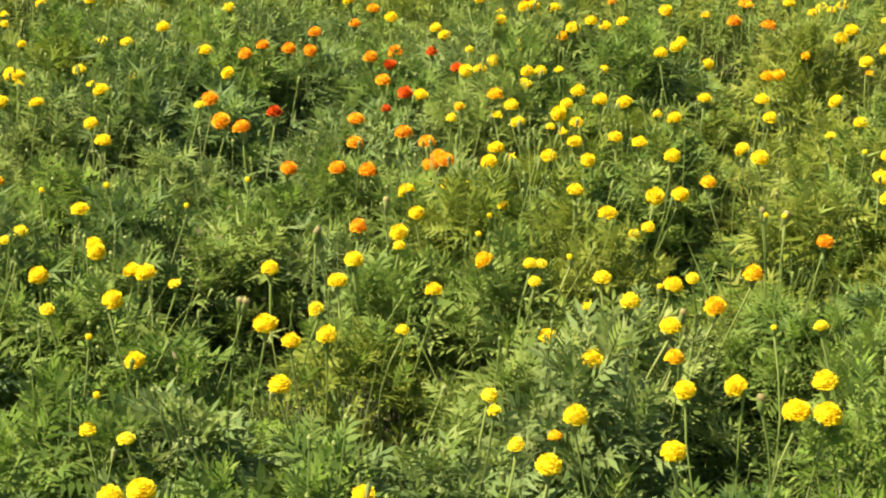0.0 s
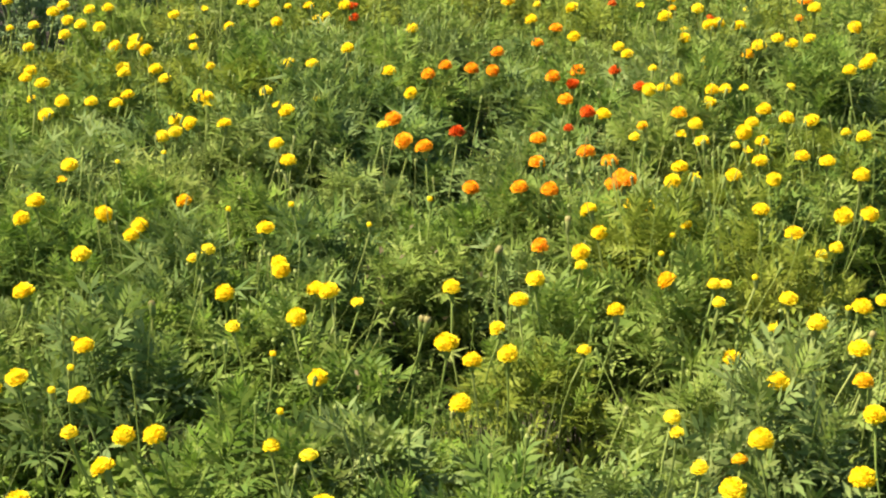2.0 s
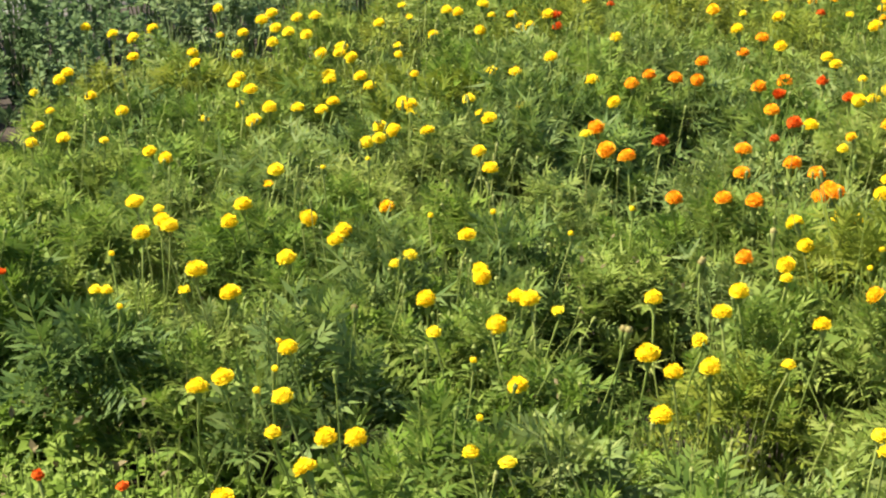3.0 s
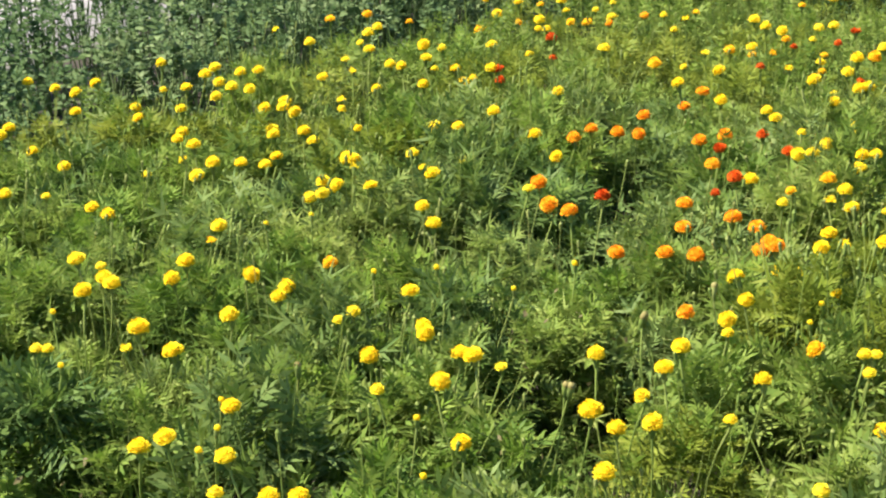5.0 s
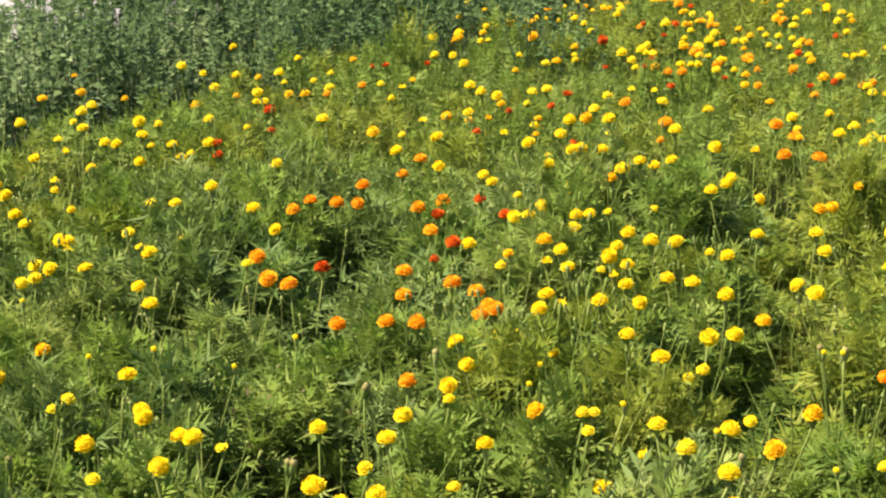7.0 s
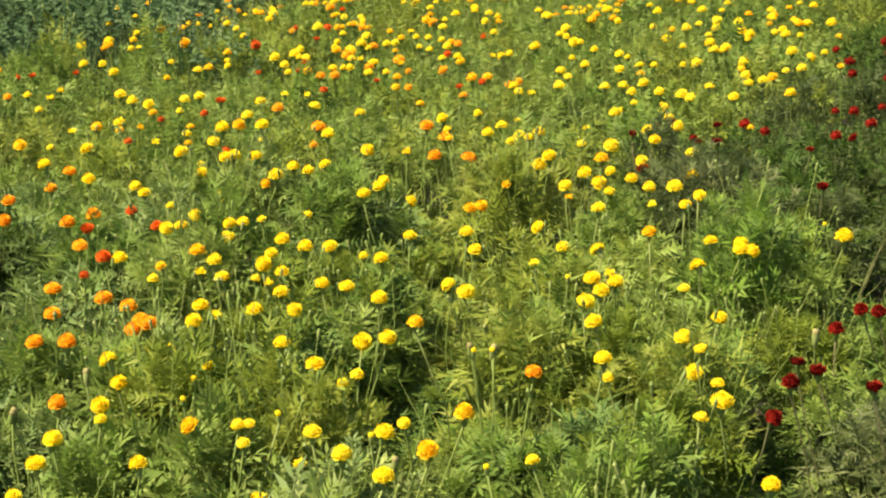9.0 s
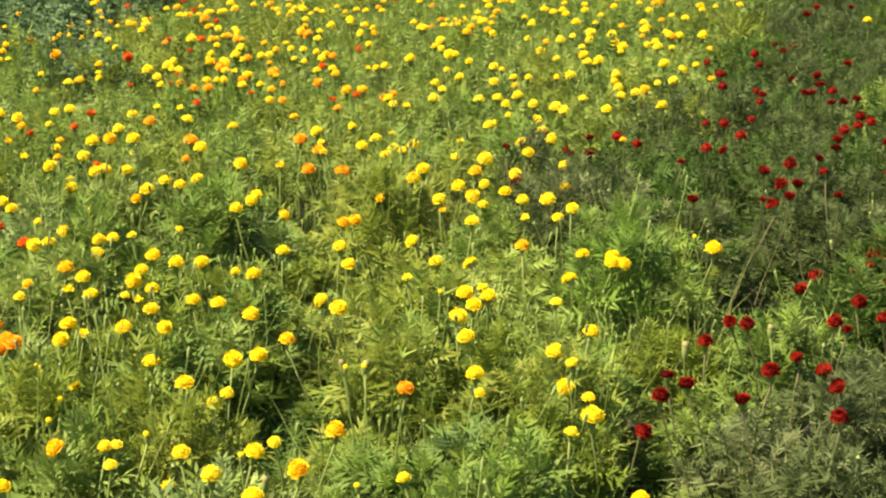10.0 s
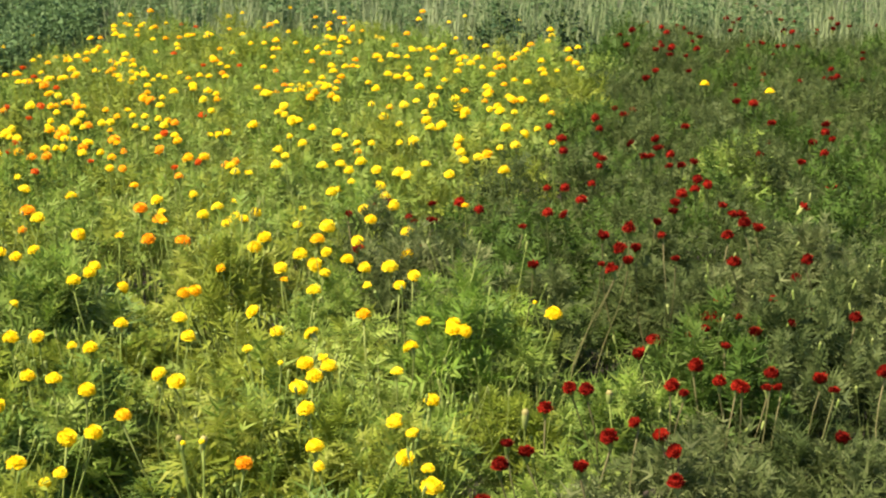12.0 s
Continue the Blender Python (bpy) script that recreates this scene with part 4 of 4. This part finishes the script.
NEAR_MESHES = {
    ("green", True): meshes_of(yellow_bushes(FINE_LEAVES, 3, 0.20, GREEN_SORTS), "marigold"),
    ("green", False): meshes_of(yellow_bushes(MID_LEAVES, 6, 0.19, GREEN_SORTS), "marigold"),
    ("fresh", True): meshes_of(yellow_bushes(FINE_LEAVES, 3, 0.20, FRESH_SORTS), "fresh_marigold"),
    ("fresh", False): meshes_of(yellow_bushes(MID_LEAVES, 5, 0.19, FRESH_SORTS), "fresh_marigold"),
    ("lush", True): meshes_of(yellow_bushes(FINE_LEAVES, 3, 0.20, LUSH_SORTS), "lush_marigold"),
    ("lush", False): meshes_of(yellow_bushes(MID_LEAVES, 5, 0.19, LUSH_SORTS), "lush_marigold"),
    ("red", True): meshes_of(RED_PLANTS, "red_marigold"), ("red", False): meshes_of(RED_PLANTS, "red_marigold")}

spots = []    # x, y, kind of bed, height factor, turn


def plant_at(x, y):
    turn, tall, far = math.degrees(math.atan2(-x, y)), rng.uniform(0.74, 1.14), math.hypot(x, y)
    if not in_beds(x, y) or not (-18 < turn < 49) or far < 1.3 or abs(x - furrow(y)) < (0.13 if 3.0 < y < 7.5 else 0.06):
        return
    if (0.1 < x < 1.15 and y > 11.6) or weedy(x, y) or sunk(x, y, 0.07):
        return
    if low_line(x, y) < 0.16:
        if rng.uniform() < 0.40:
            return
        tall *= 0.58
    bed = "red" if red_bed(x, y) else "yellow"
    if bed == "red":        # the red bed grows in mounds with gaps between them
        mound = noise.noise((x * 1.7, y * 1.1, 11.0))
        if mound < -0.34 and rng.uniform() < 0.35:
            return
        tall *= 1.16 + 0.32 * mound
    else:
        tall *= 1.06 + 0.26 * noise.noise((x * 1.9, y * 1.3, 4.0))
    spots.append((x, y, bed, tall * (bloom_height(x, y) - 0.035) / 0.385, rng.uniform(0, 360), far))


for iy in range(60):
    for ix in range(-24, 24):
        plant_at(ix * 0.27 + (0.135 if iy % 2 else 0) + rng.normal(0, 0.05), 1.0 + iy * 0.235 + rng.normal(0, 0.05))
# young plants close the wider gaps in the near part of the beds
for _ in range(1500):
    x, y = rng.uniform(-4.2, 1.2), rng.uniform(1.6, 6.0)
    if min((x - s[0]) ** 2 + (y - s[1]) ** 2 for s in spots) > 0.19 ** 2:
        plant_at(x, y)

# a clump of fresh light green plants in the red bed
for dx, dy in ((0.0, 0.0), (0.10, 0.12), (-0.05, 0.2), (0.06, 0.34)):
    spots.append((1.31 + dx, 7.35 + dy, "yellow", 1.28, rng.uniform(0, 360), 7.6))

NEAR = 6.0
near_spots = [s for s in spots if s[5] < NEAR]
far_spots = [s for s in spots if s[5] >= NEAR]
plants = []
for x, y, bed, tall, turn, far in near_spots:
    plant = new("marigold_plant")
    plant.matrix_basis = pose(x, y, -0.015, 0, 0, turn)
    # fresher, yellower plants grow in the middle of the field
    rank = bed == "red" and y < 5.2 and x < furrow(y) + 0.18 + 0.10 * noise.noise((x * 3.0, y * 2.0, 6.0))      # lush green plants along the furrow
    rank = rank or (bed == "yellow" and x > -0.3 and y < 5.6 and rng.uniform() < 0.5)
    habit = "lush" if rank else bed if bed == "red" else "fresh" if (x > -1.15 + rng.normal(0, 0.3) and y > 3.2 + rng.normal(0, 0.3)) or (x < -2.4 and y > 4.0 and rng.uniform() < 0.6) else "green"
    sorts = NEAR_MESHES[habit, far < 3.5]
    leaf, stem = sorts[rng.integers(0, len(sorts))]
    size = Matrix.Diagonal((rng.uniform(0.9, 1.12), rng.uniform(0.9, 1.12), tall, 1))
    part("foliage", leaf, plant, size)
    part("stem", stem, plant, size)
    plants.append([plant, x, y, bed, {}])


def head_parts(parent, inverse, x, y, colour, size, z, stalk_foot, shapes):
    """A flower head with its calyx and stalk, under a plant or a bed."""
    lean = rng.uniform(0, 15) if colour in ("bud", "faded") else rng.uniform(25, 52) if rng.uniform() < 0.13 else abs(rng.normal(0, 10))
    # most heads lean a little towards the sun
    at = pose(x, y, z, 0, 0, rng.normal(-15, 60)) @ pose(0, 0, 0, lean, 0, 0) @ pose(0, 0, 0, 0, 0, rng.uniform(0, 360))
    at = at @ Matrix.Diagonal((size, size, size * rng.uniform(1.02, 1.34) * (1.05 if colour == "red" else 1.0), 1))
    if colour == "faded":
        part("flower_bud", FADED_MESH, parent, inverse @ at, "withered brown flower head")
    elif colour == "bud":
        part("flower_bud", BUD_MESH, parent, inverse @ at, "closed yellow-green bud")
    else:
        ragged = colour in ("yellow", "golden") and size < 0.034 and rng.uniform() < 0.35
        sorts = RAGGED_HEADS if ragged else shapes[colour]
        head = part("flower_head", sorts[rng.integers(0, len(sorts))], parent, inverse @ at, "half-open ragged yellow head" if ragged else "")
        part("calyx", CALYX_MESH, head)
    if stalk_foot is not None:
        top = at @ Vector((0, 0, -0.5))
        way = top - Vector(stalk_foot)
        m = Matrix.Translation(stalk_foot) @ way.to_track_quat("Z", "Y").to_matrix().to_4x4() @ Matrix.Diagonal((1, 1, way.length, 1))
        stalks = RED_STALKS if colour == "red" else STALKS
        part("flower_stalk", stalks[rng.integers(0, len(stalks))], parent, inverse @ m)


near_xy = np.array([(p[1], p[2]) for p in plants])
far_blooms = {"yellow": [], "red": []}
for x, y, colour, size in blooms:
    z = bloom_height(x, y)
    if math.hypot(x, y) > NEAR + 0.1:
        far_blooms["red" if colour == "red" else "yellow"].append((x, y, colour, size, z))
        continue
    k = int(np.argmin(((near_xy - (x, y)) ** 2).sum(1)))
    plant, px, py, _, count = plants[k]
    count[colour] = count.get(colour, 0) + 1
    lean_to, lean_by = rng.uniform(0, 6.28), rng.uniform(0.0, 0.06)
    pull = min(0.4, 0.10 / max(0.01, math.hypot(px - x, py - y)))      # the stalk springs from the plant's near side
    foot = (x + (px - x) * pull + lean_by * math.cos(lean_to), y + (py - y) * pull + lean_by * math.sin(lean_to), 0.10)
    head_parts(plant, plant.matrix_basis.inverted(), x, y, colour, size, z - 0.1 * size, foot, HEADS if size > 0.034 else FAR_HEADS)

WORDS = {"yellow": "yellow", "golden": "golden", "orange": "orange", "red": "dark red", "scarlet": "scarlet", "bud": "budding", "faded": "withered"}
for plant, x, y, bed, count in plants:
    colours = [WORDS[c] for c in ("yellow", "golden", "orange", "scarlet", "red") if c in count][:2]
    if colours:
        label = "leafy green marigold plant with " + " and ".join(colours) + " flower heads"
    else:
        label = "leafy green marigold plant without open flowers"
    tagged(plant, label, "marigold plant", "plants of the red bed" if bed == "red" else "plants of the yellow bed")

for bed, sorts, word in (("yellow", FAR_YELLOW * 2 + FAR_FRESH, "yellow"), ("red", FAR_RED, "dark red")):
    places = [(x, y, tall, turn) for x, y, kind, tall, turn, far in far_spots if kind == bed]
    bed_ob = tagged(new("marigold_bed", mesh_of(bed + "_bed", planted(sorts, places))),
                    "far stretch of the marigold bed with " + word + " flowers", "flower bed", kind="stuff")
    heads = sorted(far_blooms[bed], key=lambda b: math.hypot(b[0], b[1]))
    for x, y, colour, size, z in heads[:300]:
        head_parts(bed_ob, Matrix(), x, y, colour, size, z, None, FAR_HEADS)
    groups = {}
    for x, y, colour, size, z in heads[300:]:
        shapes = FAR_HEADS[colour if colour in FAR_HEADS else "yellow"]
        me = shapes[rng.integers(0, len(shapes))]
        co = np.empty(len(me.vertices) * 3)
        me.vertices.foreach_get("co", co)
        quads = np.empty(len(me.loops), np.int32)
        me.loops.foreach_get("vertex_index", quads)
        groups.setdefault(me.materials[0], []).append((co.reshape(-1, 3) * size + (x, y, z), quads.reshape(-1, 4)))
    if groups:
        tagged(part("flower_heads", mesh_of("far_heads", [(*joined(g), m) for m, g in groups.items()]), bed_ob), kind="stuff")
    a = np.array([(x + 0.02, y, 0.14) for x, y, _, _, z in heads])
    b = np.array([(x, y, z - 0.02) for x, y, _, _, z in heads])
    part("flower_stalks", mesh_of("far_stalks", [(*tubes(a, b, 0.0022, 0.0028), STEM if bed == "yellow" else DARK_STEM)]), bed_ob)["kind"] = "stuff"


# ---- the blue-green crop along the bed's edge and at its end ----
CROP_SORTS = [bush(BROAD_LEAVES, 16, 14, 0.20, 0.64, long, CROP, CROP, low=0.06, open_angle=(20, 80)) for long in (0.044, 0.050, 0.046, 0.040, 0.054)]
CROP_MESHES = meshes_of(CROP_SORTS, "crop")
crop_spots, end_spots = [], []
for iy in range(60):
    for ix in range(40):
        x, y = -5.76 + ix * 0.28 + rng.normal(0, 0.06), 3.3 + iy * 0.22 + rng.normal(0, 0.05)
        edge = crop_edge(y) - 0.12
        turn = math.degrees(math.atan2(-x, y))
        if abs(turn - 42.7) < 0.4 and math.hypot(x, y) > 6.5:       # a gap through which the path shows
            continue
        if x < edge and turn < 54 and y < 8.2 and x > -5.0:
            crop_spots.append((x, y))
        elif (x < edge and turn < 54) or (y > 13.0 and -22 < turn and (x < -2.2 or rng.uniform() < 0.45)):
            end_spots.append((x, y))
crop_spots += [(-2.62, 8.15), (-2.46, 8.4), (-2.5, 7.95), (-2.42, 7.55), (-2.22, 7.72), (-2.35, 7.9), (-0.9, 12.7), (-1.9, 12.8)]
for x, y in crop_spots:
    plant = tagged(new("crop_plant"), "blue-green broad-leaved crop plant beside the marigolds", "crop plant", "row of crop plants")
    plant.matrix_basis = pose(x, y, -0.015, 0, 0, rng.uniform(0, 360))
    leaf, stem = CROP_MESHES[rng.integers(0, len(CROP_MESHES))]
    size = Matrix.Diagonal((1.05, 1.05, rng.uniform(0.78, 1.08) * (1.0 + 0.35 * noise.noise((x * 1.5, y * 1.2, 2.0))), 1))
    part("foliage", leaf, plant, size)
    part("stem", stem, plant, size)
SHRUB = bush(BROAD_LEAVES, 16, 12, 0.20, 0.56, 0.055, DARK_LEAF, STEM, low=0.10, open_angle=(30, 95))
SHRUB_LEAVES, SHRUB_STEMS = mesh_of("shrub_foliage", SHRUB[0]), mesh_of("shrub_stems", SHRUB[1])
for x, y, tall in ((0.28, 12.25, 1.0), (0.52, 12.15, 1.12), (0.78, 12.3, 1.2), (1.0, 12.05, 1.0), (0.45, 12.6, 1.25), (0.95, 12.65, 1.2)):
    shrub = tagged(new("shrub"), "dark green leafy shrub at the end of the flower bed", "shrub", "shrubs at the end of the bed")
    shrub.matrix_basis = pose(x, y, -0.015, 0, 0, rng.uniform(0, 360))
    size = Matrix.Diagonal((1.0, 1.0, tall, 1))
    part("foliage", SHRUB_LEAVES, shrub, size)
    part("stem", SHRUB_STEMS, shrub, size)
END_SORTS = [bush(SMALL_OVALS, 11, 7, 0.18, 0.64, 0.070, CROP, CROP, low=0.15, open_angle=(30, 95)) for _ in range(6)]
end_places = [(x, y, rng.uniform(0.8, 1.15), rng.uniform(0, 360)) for x, y in end_spots]
tagged(new("crop_field", mesh_of("crop_field", planted(END_SORTS, end_places))),
       "dense blue-green crop beyond the end of the beds", "crop", kind="stuff")


# ---- grass and weeds between the plants ----
def blade_field(x, y, low, high, wide):
    """Thin bent blades that rise from the soil at the given places."""
    n = len(x)
    lean = np.stack([rng.normal(0, 0.3, n), rng.normal(0, 0.3, n), np.ones(n)], -1)
    shape = np.array([(0, -wide, 0), (0, wide, 0), (0.5, -0.85 * wide, 0.03), (0.5, 0.85 * wide, 0.03), (1, -0.1 * wide, 0.2), (1, 0.1 * wide, 0.2)])
    facing = np.stack([rng.normal(0, 1, n), rng.normal(0, 1, n), np.full(n, 0.1)], -1)
    v, f = scattered(shape, [[0, 1, 3, 2], [2, 3, 5, 4]], lean, facing, np.zeros((n, 3)), np.ones(n))
    size = np.stack([np.full(n, 0.4), np.full(n, 0.4), rng.uniform(low, high, n)], -1)
    return v * np.repeat(size, 6, 0) + np.repeat(np.stack([x, y, np.full(n, -0.01)], -1), 6, 0), f


x, y = rng.uniform(-3.3, 3.2, 42000), rng.uniform(1.7, 12.4, 42000)
turn = np.degrees(np.arctan2(-x, y))
keep = (turn > -18) & (turn < 44) & (np.sin(3.1 * x + 1.3 * y) + np.sin(2.3 * y - 4.0 * x) > -0.2)
near_low = np.array([low_line(a, b) < 0.28 or red_bed(a, b) or sunk(a, b, 0.14) for a, b in zip(x, y)])
keep &= ~near_low
keep &= (x < -0.15) | (rng.uniform(0, 1, len(x)) < 0.2)
tuft_y = rng.uniform(3.4, 5.3, 300)
tuft_x = 0.26 + 0.055 * tuft_y - np.abs(rng.normal(0, 0.22, 300)) - 0.10
open_tuft = np.array([not sunk(a, b, 0.16) for a, b in zip(tuft_x, tuft_y)])
x, y = np.concatenate([x[keep], tuft_x[open_tuft]]), np.concatenate([y[keep], tuft_y[open_tuft]])
tagged(new("grass", mesh_of("grass", [(*blade_field(x, y, 0.24, 0.46, 0.0042), GRASS)])),
       "thin upright grass blades among the flower plants", "grass", kind="stuff")
x, y = rng.uniform(-3.0, 0.3, 5200), rng.uniform(1.6, 4.6, 5200)
keep = np.array([math.sin(4.1 * a + 2.3 * b) + math.sin(3.3 * b - 5.0 * a) > -0.1 and a > -0.95 * b and not
                 sunk(a, b, 0.05) for a, b in zip(x, y)])
tagged(new("meadow_grass", mesh_of("meadow_grass", [(*blade_field(x[keep], y[keep], 0.22, 0.42, 0.0065), GRASS)])),
       "broader green grass blades between the marigold plants", "grass", kind="stuff")
x, y = rng.uniform(-2.6, 4.6, 9000), rng.uniform(13.0, 15.8, 9000)
tagged(new("tall_grass", mesh_of("tall_grass", [(*blade_field(x, y, 0.36, 0.64, 0.014), REED)])),
       "tall pale green grass behind the flower beds", "grass", kind="stuff")

# undergrowth of the hollows and furrows, its shade put into the leaf colour
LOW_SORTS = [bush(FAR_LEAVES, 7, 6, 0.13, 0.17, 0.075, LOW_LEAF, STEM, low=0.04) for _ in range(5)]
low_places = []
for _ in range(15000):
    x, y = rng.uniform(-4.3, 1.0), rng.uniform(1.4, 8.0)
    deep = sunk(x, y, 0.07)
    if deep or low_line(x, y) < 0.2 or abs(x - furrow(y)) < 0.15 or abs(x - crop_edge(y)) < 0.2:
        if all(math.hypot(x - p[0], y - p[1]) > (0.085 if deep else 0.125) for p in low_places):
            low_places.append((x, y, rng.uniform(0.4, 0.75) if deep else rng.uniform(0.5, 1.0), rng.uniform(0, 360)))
RED_LOW_SORTS = [bush(FAR_LEAVES, 7, 5, 0.15, 0.26, 0.085, RED_LEAF, DARK_STEM, low=0.05) for _ in range(4)]
red_low_places = [(0.4 + ix * 0.28 + rng.normal(0, 0.06), 3.0 + iy * 0.28 + rng.normal(0, 0.05), rng.uniform(0.7, 1.3), rng.uniform(0, 360))
                  for iy in range(34) for ix in range(-2, 11)]
red_low_places = [p for p in red_low_places if red_bed(p[0], p[1]) and p[0] < 0.34 * p[1] and not sunk(p[0], p[1], 0.02)]
tagged(new("undergrowth", mesh_of("red_undergrowth", planted(RED_LOW_SORTS, red_low_places))),
       "low dull green leaves under the red-flowered plants", "undergrowth", kind="stuff")
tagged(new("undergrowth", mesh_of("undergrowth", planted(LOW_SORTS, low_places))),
       "low green leaves in the hollows between plants, coloured dark for shade", "undergrowth", kind="stuff")

WEED_SORTS = [bush(leaves, shoots, 7, 0.12, 0.24, long, WEED, STEM, low=0.05, open_angle=(40, 90))
              for leaves, shoots, long in ((LOBED_LEAVES, 11, 0.044), (BROAD_LEAVES, 12, 0.034), (LOBED_LEAVES, 13, 0.034), (LOBED_LEAVES, 12, 0.040))]
WEED_MESHES = meshes_of(WEED_SORTS, "weed")
weed_spots = []
for _ in range(3000):
    x, y = rng.uniform(-3.2, -1.2), rng.uniform(1.4, 2.9)
    if weedy(x, y) and math.hypot(x, y) > 2.1 and all(math.hypot(x - a, y - b) > 0.072 for a, b in weed_spots):
        weed_spots.append((x, y))
for x, y in weed_spots:
    weed = tagged(new("weed"), "low light green broad-leaved weed on the soil", "weed", "weeds at the bed's edge")
    weed.matrix_basis = pose(x, y, -0.01, 0, 0, rng.uniform(0, 360))
    leaf, stem = WEED_MESHES[rng.integers(0, len(WEED_MESHES))]
    size = Matrix.Diagonal((1, 1, rng.uniform(0.8, 1.2), 1))
    tagged(part("foliage", leaf, weed, size), kind="stuff")
    tagged(part("stem", stem, weed, size), kind="stuff")

# dry brown leaves caught in the weeds and the low plants
litter = []
for x, y, z, wide, count in ((-2.17, 2.22, 0.27, 0.09, 24), (-1.47, 2.66, 0.30, 0.10, 18), (-1.62, 3.16, 0.36, 0.10, 16), (-2.32, 2.11, 0.26, 0.08, 18)):
    loc = np.stack([rng.normal(x, wide, count), rng.normal(y, wide, count), z + rng.uniform(-0.10, 0.03, count)], -1)
    shape, faces = BROAD_LEAVES[1]
    litter.append(scattered(shape, faces, rng.normal(0, 1, (count, 3)), rng.normal(0, 0.6, (count, 3)) + (0, 0, 1), loc, rng.uniform(0.012, 0.030, count)))
tagged(new("dry_leaves", mesh_of("dry_leaves", [(*joined(litter), DRY)])), "curled dry brown leaves caught among the weeds", "dry leaves", kind="stuff")
